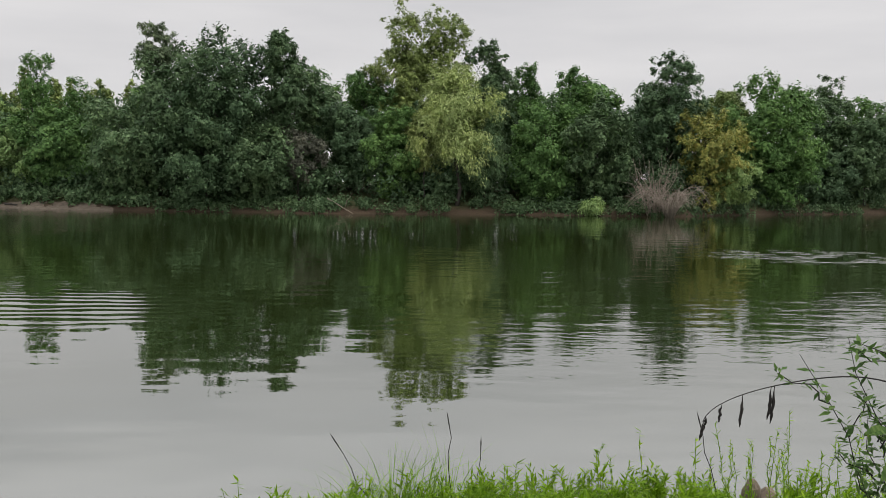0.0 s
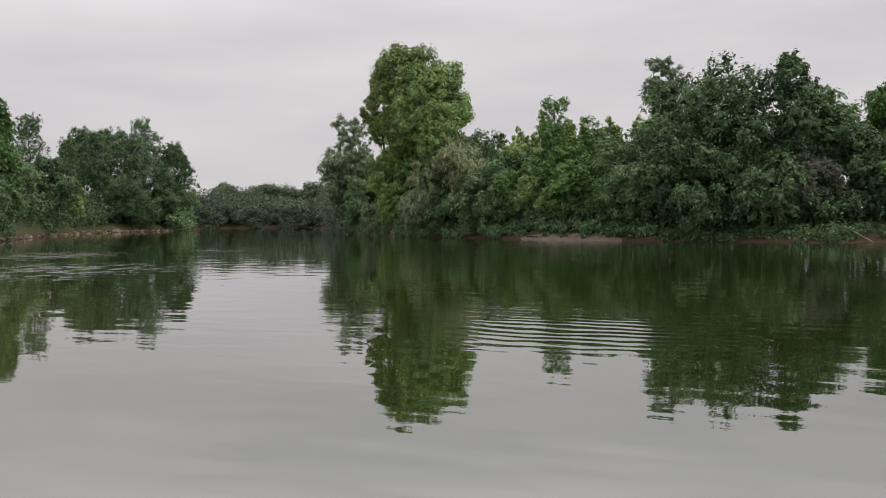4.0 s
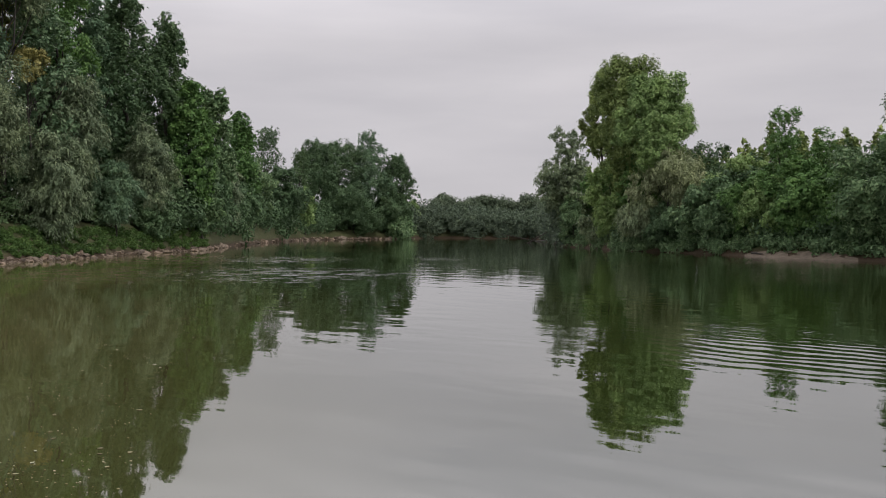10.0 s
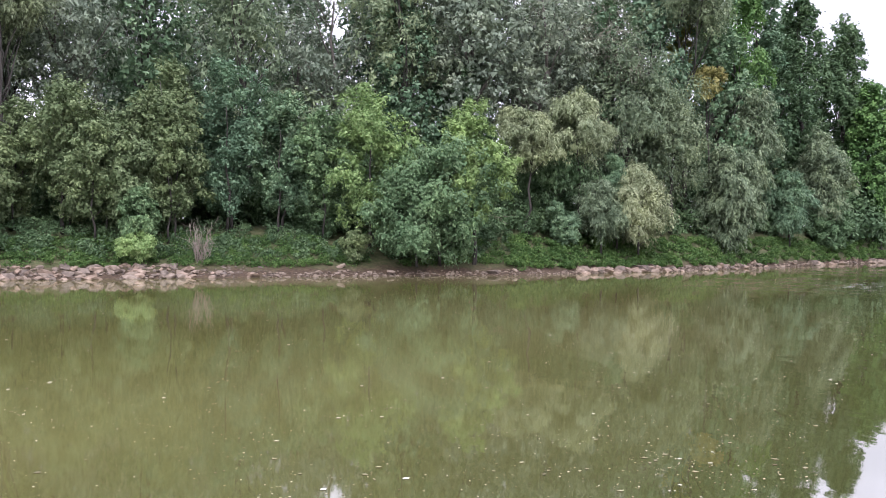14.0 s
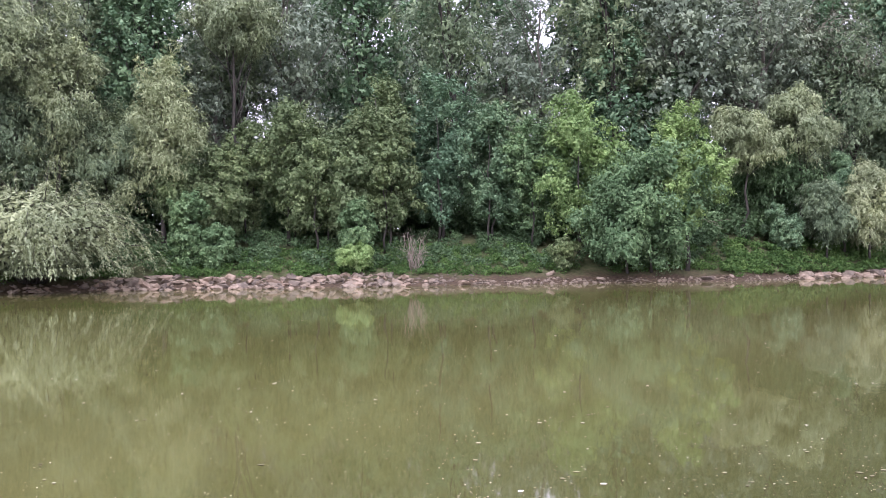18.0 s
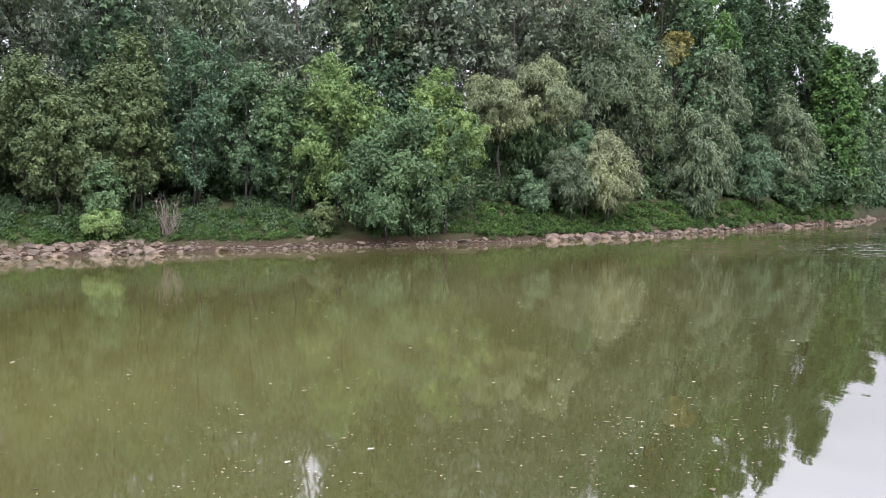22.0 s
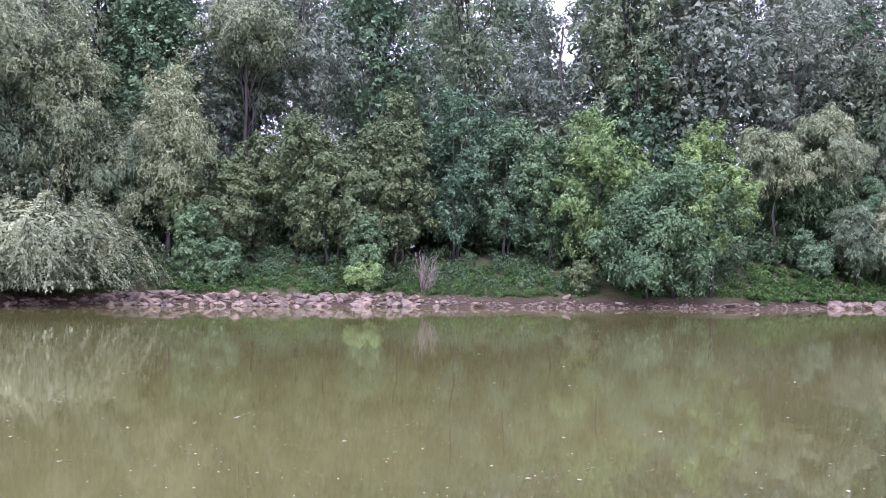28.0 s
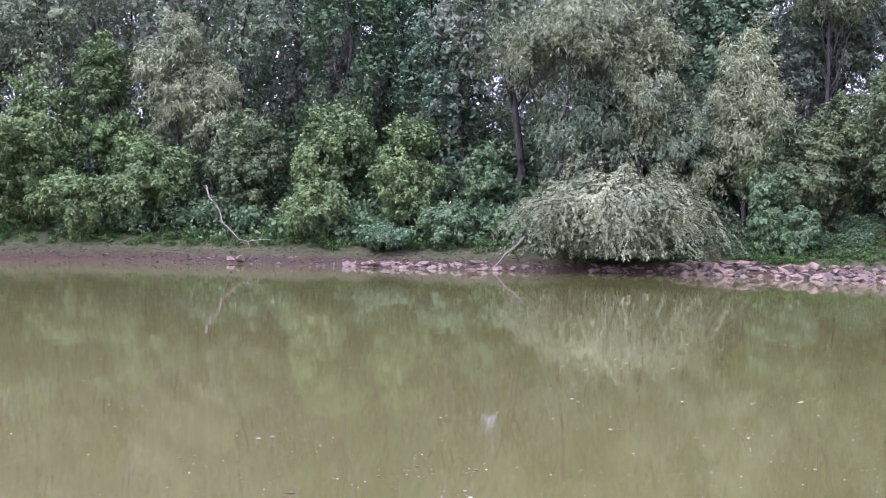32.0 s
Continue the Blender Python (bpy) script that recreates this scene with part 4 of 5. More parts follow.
tree('willow_bush', 'willow', 'teal', -80.98, 42.97, 6.58, 0.20, 4.24, 'blue-green bush in shade on the bank', 'bush', seed=76, scale=1.15)
tree('weeping_willow', 'weeping', 'grey', -78.71, 37.61, 13.92, 3.02, 6.12, 'pale weeping willow crown above the bank', 'tree', seed=77, scale=1.09)
tree('weeping_willow', 'weeping', 'grey', -74.15, 34.16, 8.15, 0.38, 5.55, 'pale weeping willow drooping over the bank', 'tree', seed=78, scale=1.02)
tree('aspen_tree', 'airy', 'yellow', -76.61, 33.31, 14.24, 11.36, 2.56, 'small crown of dull golden yellow leaves', 'tree', seed=79, thin=0.7, cap=3500, scale=1.05)
tree('aspen_tree', 'broad', 'rust', -81.16, 32.61, 20.39, 5.95, 3.53, 'olive tree turning rusty yellow', 'tree', seed=80, scale=1.09)
tree('willow_tree', 'willow', 'grey', -73.30, 28.72, 12.43, 1.41, 6.53, 'grey-green willow crown on the bank', 'tree', seed=81, scale=0.98)
tree('willow_tree', 'willow', 'grey', -74.68, 25.28, 16.73, 1.23, 10.35, 'large grey-green willow on the bank', 'tree', seed=82, scale=0.99)
tree('willow_tree', 'willow', 'mauve', -77.46, 23.19, 18.97, 1.20, 10.17, 'tall brownish grey willow on the bank', 'tree', seed=83, scale=1.01)
tree('willow_tree', 'willow', 'silver', -66.61, 15.56, 9.39, 4.60, 4.52, 'silvery willow crown with bare lower limbs', 'tree', seed=84, scale=0.85, cap=20000)
tree('willow_tree', 'willow', 'silver', -68.01, 19.50, 11.04, 5.40, 5.26, 'silvery willow crown leaning over bare limbs', 'tree', seed=85, scale=0.89, cap=20000)
tree('willow_tree', 'willow', 'dark', -69.96, 17.67, 7.37, 0.21, 7.36, 'dark willow in shade behind a silvery crown', 'tree', seed=86, scale=0.90, cap=20000)
tree('willow_bush', 'willow', 'silver_bush', -66.76, 23.69, 6.49, 0.49, 5.06, 'bright pale silvery green willow bush near the water', 'bush', seed=87, scale=0.89, cap=20000)
tree('willow_bush', 'willow', 'grey', -65.95, 20.69, 5.62, 0.21, 3.64, 'grey-green willow bush on the bank', 'bush', seed=88, scale=0.87, cap=20000)
tree('willow_bush', 'willow', 'teal', -67.50, 22.24, 7.24, 1.98, 2.37, 'small blue-green willow on the bank', 'bush', seed=89, scale=0.88, cap=20000)
tree('elder_bush', 'broad', 'teal', -65.50, 17.81, 3.06, 0.21, 2.61, 'low leafy blue-green bush on the slope', 'bush', seed=90, scale=0.85)
tree('maple_bush', 'broad', 'lime', -60.75, 10.55, 10.01, 1.56, 5.47, 'bright yellow-green maple crown at the water edge', 'bush', seed=91, scale=0.66, cap=26000)
tree('maple_bush', 'broad', 'maple', -60.77, 8.30, 8.53, 0.30, 9.16, 'large green maple bush overhanging the water', 'bush', seed=92, cap=30000, stems=3, scale=0.66)
tree('maple_bush', 'broad', 'maple', -59.89, 6.77, 5.24, 0.33, 7.19, 'green maple bush overhanging the muddy shore', 'bush', seed=93, scale=0.67, cap=26000)
tree('maple_tree', 'broad', 'lime', -62.38, 3.91, 10.73, 0.79, 6.37, 'yellow-green maple on the bank', 'tree', seed=94, scale=0.68, stems=2, cap=24000)
tree('maple_tree', 'broad', 'maple', -63.37, 0.91, 8.29, 0.40, 5.21, 'mid green maple on the bank', 'tree', seed=95, scale=0.68, stems=2, cap=24000)
tree('maple_tree', 'broad', 'teal', -63.01, -5.28, 10.39, 0.40, 5.63, 'blue-green maple on the bank', 'tree', seed=96, scale=0.68, stems=2, cap=24000)
tree('maple_tree', 'broad', 'teal', -63.16, -1.92, 9.42, 0.40, 4.99, 'blue-green maple on the bank', 'tree', seed=97, scale=0.68, stems=2, cap=24000)
tree('maple_tree', 'broad', 'dark', -72.12, 11.11, 11.85, 0.90, 5.24, 'dark green tree behind the maple bush', 'tree', seed=98, scale=0.74, stems=2, cap=24000)
tree('ash_bush', 'broad', 'olive', -59.51, 2.79, 2.17, 0.28, 1.68, 'small yellowish bush on the mud edge', 'bush', seed=99, scale=0.85)
tree('maple_tree', 'broad', 'olive', -62.54, -9.30, 11.02, 0.90, 5.45, 'olive green maple with yellowing leaves', 'tree', seed=100, scale=0.69, stems=2, cap=24000)
tree('maple_tree', 'broad', 'olive', -59.75, -14.61, 10.07, 0.90, 5.81, 'olive green maple with yellowing leaves', 'tree', seed=101, scale=0.69, stems=2, cap=24000)
tree('maple_tree', 'broad', 'olive', -59.88, -17.47, 7.66, 0.90, 4.37, 'olive green maple in shade on the bank', 'tree', seed=102, scale=0.69, stems=2, cap=24000)
tree('maple_tree', 'broad', 'olive', -59.73, -10.84, 6.51, 0.90, 4.70, 'olive green maple hanging over the grassy slope', 'tree', seed=103, scale=0.69, stems=2, cap=24000)
tree('maple_bush', 'broad', 'maple', -57.20, -9.79, 4.36, 0.63, 2.36, 'narrow green bush trailing down the bank', 'bush', seed=104, scale=0.86)
tree('elder_bush', 'broad', 'lime', -56.32, -9.96, 1.90, 0.24, 2.32, 'low yellow-green bush above the stones', 'bush', seed=105, scale=0.86)
tree('willow_tree', 'willow', 'silver', -57.12, -21.88, 12.63, 1.11, 5.57, 'grey-green willow on the bank', 'tree', seed=106, scale=0.76, cap=20000)
tree('willow_tree', 'willow', 'silver', -62.49, -19.04, 16.67, 11.75, 5.94, 'light grey-green willow crown above the maples', 'tree', seed=107, scale=0.82, cap=20000)
tree('maple_tree', 'broad', 'olive', -58.74, -12.51, 7.83, 0.90, 5.35, 'olive green maple spreading over the shaded slope', 'tree', seed=108, scale=0.69, stems=2, cap=24000)
tree('maple_tree', 'broad', 'olive', -58.15, -18.50, 6.50, 0.90, 3.90, 'olive green maple beside a grey willow', 'tree', seed=109, scale=0.69, stems=2, cap=24000)
tree('maple_tree', 'broad', 'olive', -60.17, -8.49, 8.26, 0.90, 4.00, 'yellowing olive maple over the slope', 'tree', seed=110, scale=0.69, stems=2, cap=24000)
tree('willow_tree', 'willow', 'silver', -56.15, -28.19, 14.23, 2.65, 5.16, 'pale silvery willow crown on the bank', 'tree', seed=111, scale=0.78, cap=20000)
tree('willow_tree', 'willow', 'grey', -57.98, -26.06, 8.90, 0.84, 5.67, 'grey-green willow on the bank', 'tree', seed=112, scale=0.80, cap=20000)
arching_bush('willow_bush', 'silver_bush', -50.1, -26.6, 7.2, 13.0, 'broad silver willow bush overhanging the water', 113)
tree('maple_bush', 'broad', 'olive', -56.81, -20.73, 6.72, 0.73, 2.77, 'yellow-green maple shoots beside a willow', 'bush', seed=114, scale=0.87)
tree('elder_bush', 'broad', 'maple', -55.11, -17.91, 3.03, 0.23, 2.15, 'green bush on the bank above the stones', 'bush', seed=115, scale=0.87)
tree('elder_bush', 'broad', 'maple', -54.85, -19.56, 5.01, 0.23, 2.41, 'green bush on the bank above the stones', 'bush', seed=116, scale=0.87)
tree('willow_tree', 'willow', 'grey', -78.38, 31.70, 23.91, 14.37, 8.97, 'tall grey-green willow behind the bank', 'tree', seed=117, scale=1.05)
tree('poplar_tree', 'poplar', 'green', -84.57, 38.80, 26.38, 6.31, 7.13, 'tall green poplar behind the willows', 'tree', seed=118, scale=1.16)
tree('maple_bush', 'broad', 'fresh', -46.97, -39.64, 8.04, 0.24, 4.87, 'mid green maple bush on the bank', 'bush', seed=119, scale=0.90)
tree('maple_bush', 'broad', 'fresh', -43.29, -44.24, 3.82, 0.24, 4.27, 'fresh green maple bush on the bank', 'bush', seed=120, scale=0.90)
tree('maple_bush', 'broad', 'fresh', -45.87, -46.68, 7.49, 0.24, 4.82, 'green maple behind lower bushes', 'bush', seed=121, scale=0.90)
tree('maple_bush', 'broad', 'olive', -42.79, -50.50, 8.54, 0.24, 5.59, 'olive green maple with a few yellow leaves', 'bush', seed=122, scale=0.90)
tree('maple_bush', 'broad', 'fresh', -38.37, -55.63, 6.13, 0.24, 6.56, 'fresh green maple bush on the bank', 'bush', seed=123, scale=0.90)
tree('maple_bush', 'broad', 'fresh', -34.99, -58.33, 4.52, 0.24, 5.32, 'green maple bush above the muddy shore', 'bush', seed=124, scale=0.90)
tree('maple_tree', 'broad', 'fresh', -34.23, -62.42, 10.06, 0.24, 5.87, 'mid green maple on the bank', 'tree', seed=125, scale=0.90)
tree('maple_tree', 'broad', 'fresh', -38.56, -61.07, 13.37, 1.30, 4.88, 'mid green maple on the bank', 'tree', seed=126, scale=0.90)
tree('willow_tree', 'willow', 'silver', -41.54, -56.96, 14.23, 3.69, 5.04, 'pale silvery willow crown on the bank', 'tree', seed=127, scale=0.88, cap=20000)
tree('willow_tree', 'willow', 'silver', -43.36, -55.17, 11.85, 3.51, 4.08, 'pale silvery willow crown on the bank', 'tree', seed=128, scale=0.88, cap=20000)
tree('willow_tree', 'willow', 'grey', -38.82, -62.55, 8.50, 1.22, 4.14, 'grey-green willow on the bank', 'tree', seed=129, scale=0.92, cap=20000)
tree('willow_tree', 'willow', 'mauve', -51.62, -50.30, 12.27, 3.37, 6.01, 'thin brownish willow with open crown', 'tree', seed=130, thin=0.5, scale=0.90, cap=20000)
tree('willow_tree', 'willow', 'grey', -55.07, -44.14, 10.14, 3.38, 4.23, 'grey-green willow with open crown', 'tree', seed=131, thin=0.6, scale=0.88, cap=20000)
tree('elder_bush', 'broad', 'maple', -47.19, -36.25, 2.67, 0.24, 3.93, 'low green bushes on the bank', 'bush', seed=132, scale=0.89)
tree('elder_bush', 'broad', 'maple', -44.68, -39.12, 1.42, 0.24, 3.56, 'low green bush above the stones', 'bush', seed=133, scale=0.90)
tree('ash_bush', 'broad', 'maple', -50.72, -36.65, 5.22, 0.24, 3.38, 'dark green bush behind the silver willow', 'bush', seed=134, scale=0.89)
tree('willow_tree', 'willow', 'silver', -53.25, -31.95, 15.14, 7.60, 9.98, 'pale silvery willow crown above the silver bush', 'tree', seed=135, scale=0.77, cap=20000)
tree('maple_tree', 'broad', 'fresh', -30.56, -64.00, 8.08, 0.24, 6.83, 'green maple on the bank', 'tree', seed=136, scale=0.90)


tree('willow_tree', 'willow', 'grey', -55.10, -31.20, 10.60, 1.00, 8.40, 'grey-green willow behind the silver bush', 'tree', seed=137, scale=0.80, cap=20000)
tree('maple_tree', 'broad', 'fresh', -47.20, -46.00, 8.20, 0.30, 6.60, 'yellowing green maple above the muddy shore', 'tree', seed=138, scale=0.90, stems=2)


# ---- the wood behind: tall thin poplars in rows ----
def grove(protos, az0, az1, off0, off1, step, s0, s1, seed, label, group):
    rng = np.random.RandomState(seed)
    a = az0
    while a < az1:
        r = float(shore(a)) + rng.uniform(off0, off1)
        a2 = a + rng.normal(0, 0.25)
        x, y = r * math.sin(radians(a2)), r * math.cos(radians(a2))
        k = rng.uniform(s0, s1)
        src = protos[rng.randint(len(protos))]
        m = Matrix.Translation((x, y, ground_z(x, y) - 0.05)) @ Matrix.Rotation(rng.uniform(0, 6.28), 4, "Z") @ Matrix.Diagonal((k, k, k * rng.uniform(0.93, 1.07), 1))
        ob = copy_thing(src, m)
        tagged(ob, label, "tree", group)
        a += math.degrees(step / float(shore(a))) * rng.uniform(0.7, 1.3)


bx0, by0 = 70 * math.sin(radians(-120)), 70 * math.cos(radians(-120))
POPLARS = [
    tree("poplar_tree", "poplar", "pale", bx0, by0, 23, 5, 7.0, "tall poplar in the wood, leaves greyed for haze", "tree", 1.25, 8500, 501, PALE_BARK, thin=0.9, limbs=16, split=False, group="wood"),
    tree("poplar_tree", "airy", "pale", bx0 + 3, by0 + 4, 22, 4, 7.6, "tall poplar in the wood, leaves greyed for haze", "tree", 1.25, 8500, 502, PALE_BARK, thin=0.9, limbs=16, split=False, group="wood"),
    tree("poplar_tree", "poplar", "teal", bx0 - 3, by0 + 9, 21, 4, 6.6, "tall blue-green poplar in the wood", "tree", 1.25, 8500, 503, BARK, thin=0.9, limbs=16, split=False, group="wood"),
    tree("poplar_tree", "airy", "grey", bx0 - 6, by0 + 15, 24, 6, 7.4, "tall dark poplar in the wood", "tree", 1.25, 8500, 504, BARK, thin=0.9, limbs=16, split=False, group="wood"),
]
grove(POPLARS, -170, -73, 12, 19, 4.2, 1.0, 1.22, 11, "tall slim poplar in the wood behind the bank", "wood")
grove(POPLARS, -172, -72, 21, 30, 4.4, 1.1, 1.32, 12, "tall slim poplar in the wood behind the bank", "wood")
grove(POPLARS, -172, -74, 33, 42, 5.0, 1.2, 1.4, 20, "tall slim poplar deep in the wood", "wood")
grove(POPLARS, -84, -74, 12, 18, 3.4, 0.95, 1.1, 17, "tall slim poplar in the wood behind the bank", "wood")
GREEN_POPLARS = [
    tree("poplar_tree", "poplar", "teal", bx0 + 6, by0 - 9, 21, 3, 6.6, "tall green poplar in the wood", "tree", 1.25, 8500, 505, BARK, thin=0.8, limbs=14, split=False, group="wood"),
    tree("poplar_tree", "poplar", "dark", bx0 + 10, by0 - 14, 22, 3, 7.0, "tall dark green poplar in the wood", "tree", 1.25, 8500, 506, BARK, thin=0.8, limbs=14, split=False, group="wood"),
]
grove(GREEN_POPLARS, -73, -60, 10, 17, 4.0, 0.9, 1.02, 18, "tall green poplar on the wooded bank", "wood")
grove(GREEN_POPLARS, -73, -58, 20, 28, 4.5, 1.0, 1.12, 19, "tall green poplar on the wooded bank", "wood")
grove(GREEN_POPLARS, -62, -50, 10, 26, 6.0, 0.75, 0.95, 13, "poplar in the wood further down the bank", "wood")
fx, fy = 108 * math.sin(radians(8)), 108 * math.cos(radians(8))
FAR_TREES = [
    tree("ash_tree", "broad", "green", fx, fy, 12, 2, 8.0, "green tree in the wood across the river", "tree", 1.7, 5200, 511, group="far wood", split=False),
    tree("ash_tree", "airy", "dark", fx + 9, fy, 12.5, 2, 7.5, "dark green tree in the wood across the river", "tree", 1.7, 5200, 512, group="far wood", split=False),
    tree("ash_tree", "broad", "dark", fx - 9, fy, 11, 1.5, 8.5, "dark green tree in the wood across the river", "tree", 1.7, 5200, 513, group="far wood", split=False),
]
grove(FAR_TREES, -34, 34, 9, 19, 3.8, 0.78, 1.0, 14, "green tree in the wood across the river", "far wood")
gx, gy = 150 * math.sin(radians(-24)), 150 * math.cos(radians(-24))
SPIRES = [
    tree("young_poplar", "poplar", "poplar", gx, gy, 16, 2, 3.4, "slim young poplar in a plantation", "tree", 1.8, 2200, 521, group="plantation", split=False),
    tree("young_poplar", "poplar", "poplar", gx + 4, gy + 1, 15, 2, 3.2, "slim young poplar in a plantation", "tree", 1.8, 2200, 522, group="plantation", split=False),
]
grove(SPIRES, -34, -13, 30, 40, 0.85, 0.69, 0.75, 15, "slim young poplar in a plantation behind the bank", "plantation")

# ---- undergrowth ----
thicket("wood_understorey", "grey", -160, -60, 13, 26, 11.0, "grey-green middle storey of the wood", 900, 0.36, 30, clump=1.6, low=2.0, most=150)
# dark leaf tone also stands in for the shaded hollows under the crowns
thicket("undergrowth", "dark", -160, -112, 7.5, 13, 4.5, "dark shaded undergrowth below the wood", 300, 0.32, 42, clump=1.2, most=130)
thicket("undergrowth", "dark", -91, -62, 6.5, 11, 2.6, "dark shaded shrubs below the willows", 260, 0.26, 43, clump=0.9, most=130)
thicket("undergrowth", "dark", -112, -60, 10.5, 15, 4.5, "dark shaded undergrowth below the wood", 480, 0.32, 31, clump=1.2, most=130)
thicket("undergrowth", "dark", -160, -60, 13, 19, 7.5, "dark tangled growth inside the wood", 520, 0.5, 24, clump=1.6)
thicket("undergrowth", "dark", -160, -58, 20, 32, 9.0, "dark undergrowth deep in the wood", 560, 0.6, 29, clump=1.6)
# darker leaf here puts the slope's shade into the colour
thicket("nettles", "dark", -122, -78, 2.4, 8.0, 0.8, "ivy and nettles on the slope, coloured dark for its shade", 700, 0.16, 28, clump=0.45, flat=0.8, gaps=-0.45)
thicket("nettles", "weed", -122, -78, 1.7, 6.0, 0.35, "low green nettles and ivy on the slope", 1100, 0.13, 32, clump=0.36, flat=0.7, gaps=-0.28)
thicket("nettles", "weed", -78, -57, 1.0, 6.0, 0.5, "low green growth on the grassy bank", 750, 0.18, 33, clump=0.42, flat=0.6)
thicket("nettles", "weed", -160, -122, 2.6, 7.0, 0.5, "low green growth above the muddy shore", 650, 0.16, 34, clump=0.42, flat=0.6)
thicket("undergrowth", "maple", -150, -122, 3.5, 7, 2.2, "leafy green undergrowth along the bank", 200, 0.3, 35, clump=0.9)
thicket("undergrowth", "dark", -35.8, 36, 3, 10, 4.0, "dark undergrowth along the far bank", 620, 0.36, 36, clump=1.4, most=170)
thicket("undergrowth", "maple", -35.8, -26.5, -0.3, 4, 1.3, "green low growth overhanging the far water", 200, 0.24, 37, clump=0.8, gaps=-0.3)
thicket("undergrowth", "maple", -26.5, -17.5, 1.5, 5, 1.2, "green low growth behind the sandy shore", 110, 0.34, 26, clump=0.8)
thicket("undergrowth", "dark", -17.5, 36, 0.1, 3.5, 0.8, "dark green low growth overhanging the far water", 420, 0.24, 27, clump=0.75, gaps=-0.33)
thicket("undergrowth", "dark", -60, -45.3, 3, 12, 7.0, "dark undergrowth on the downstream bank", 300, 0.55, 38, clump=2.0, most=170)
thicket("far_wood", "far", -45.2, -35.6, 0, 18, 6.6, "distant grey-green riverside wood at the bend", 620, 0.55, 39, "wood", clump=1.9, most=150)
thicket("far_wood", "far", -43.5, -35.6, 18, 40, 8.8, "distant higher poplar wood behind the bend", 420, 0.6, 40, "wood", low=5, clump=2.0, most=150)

thicket("undergrowth", "maple", -46.2, -45.05, -1.5, 16, 6.0, "green bushes at the end of the downstream bank", 110, 0.8, 25, clump=1.8)

# ---- dead bushes ----
x, y = 57.9 * math.sin(radians(-96.3)), 57.9 * math.cos(radians(-96.3))
bare_bush("dead_bush", x, y, 2.5, 1.6, "leafless grey twiggy bush above the stones", 61, 26)
x, y = 84.2 * math.sin(radians(12.2)), 84.2 * math.cos(radians(12.2))
bare_bush("dead_bush", x, y, 5.0, 5.0, "tall grey leafless bush of thin dead branches at the water", 62, 40)
x, y = 83.0 * math.sin(radians(13.2)), 83.0 * math.cos(radians(13.2))
bare_bush("dead_bush", x, y, 2.3, 8.5, "low spreading tangle of bleached dead branches at the water", 63, 110, arch=1.5)
x, y = 82.6 * math.sin(radians(8.6)), 82.6 * math.cos(radians(8.6))
tree("reed_bush", "willow", "lime", x, y, 1.5, 0.1, 2.6, "small yellow-green bush at the far water edge", "bush", 1.0, 1500, 64)


# ---- stones along the water's edge ----
def stone_mesh(name, rng):
    bm = bmesh.new()
    bmesh.ops.create_icosphere(bm, subdivisions=1, radius=0.5)
    cut = rng.uniform(0.20, 0.37, 9)
    dirs = ball_dirs(rng, 9)
    for v in bm.verts:
        p = np.array(v.co) * (1 + rng.normal(0, 0.08))
        for dd, c in zip(dirs, cut):
            over = float(np.dot(p, dd)) - c
            if over > 0:
                p = p - dd * over
        v.co = Vector(p)
    me = bpy.data.meshes.new(name)
    bm.to_mesh(me)
    bm.free()
    me.materials.append(STONE)
    return me


stone_rng = np.random.RandomState(41)
stone_shapes = [stone_mesh("stone", stone_rng) for _ in range(14)]


def stone_pose(x, y, size, sink=0.3):
    s = Matrix.Diagonal((size * stone_rng.uniform(1.0, 1.8), size * stone_rng.uniform(0.8, 1.25), size * stone_rng.uniform(0.5, 0.85), 1))
    turn = Euler((stone_rng.normal(0, 0.25), stone_rng.normal(0, 0.25), stone_rng.uniform(0, 6.28))).to_matrix().to_4x4()
    return Matrix.Translation((x, y, max(ground_z(x, y), -0.05) + size * (0.32 - sink))) @ turn @ s


def riprap(az0, az1, off0, off1, n, small, big, parent, label=""):
    """Separate tumbled stones, parts of one bank."""
    for _ in range(n):
        a = stone_rng.uniform(az0, az1)
        r = float(shore(a)) + stone_rng.uniform(off0, off1)
        size = small + (big - small) * stone_rng.uniform(0, 1) ** 2.2
        ob = new("stone", stone_shapes[stone_rng.randint(len(stone_shapes))])
        ob.parent = parent
        ob.matrix_basis = stone_pose(r * math.sin(radians(a)), r * math.cos(radians(a)), size)


def riprap_rest(name, az0, az1, off0, off1, n, small, big, label):
    """The many small stones between them, joined."""
    vs, fs = [], []
    shapes = [([tuple(v.co) for v in me.vertices], [tuple(p.vertices) for p in me.polygons]) for me in stone_shapes]
    for _ in range(n):
        a = stone_rng.uniform(az0, az1)
        r = float(shore(a)) + stone_rng.uniform(off0, off1)
        m = stone_pose(r * math.sin(radians(a)), r * math.cos(radians(a)), small + (big - small) * stone_rng.uniform(0, 1) ** 2)
        v, f = shapes[stone_rng.randint(len(shapes))]
        b = len(vs)
        vs += [tuple(m @ Vector(p)) for p in v]
        fs += [tuple(b + i for i in q) for q in f]
    ob = link_part(name, poly_mesh(name, vs, fs, False), STONE)
    tagged(ob, label, "stones", kind="stuff")


bank = new("stone_revetment")
tagged(bank, "tumbled pinkish-grey quarry stones along the water edge", "stones")
riprap(-115.0, -96.7, -0.1, 1.7, 275, 0.30, 0.95, bank)
riprap(-96.7, -92.4, 0.0, 0.9, 22, 0.25, 0.7, bank)
bank_low = new("stone_revetment")
tagged(bank_low, "low strip of flat grey stones below a grassy bank", "stones")
riprap(-73.7, -55.4, -0.1, 1.0, 190, 0.35, 1.1, bank_low)
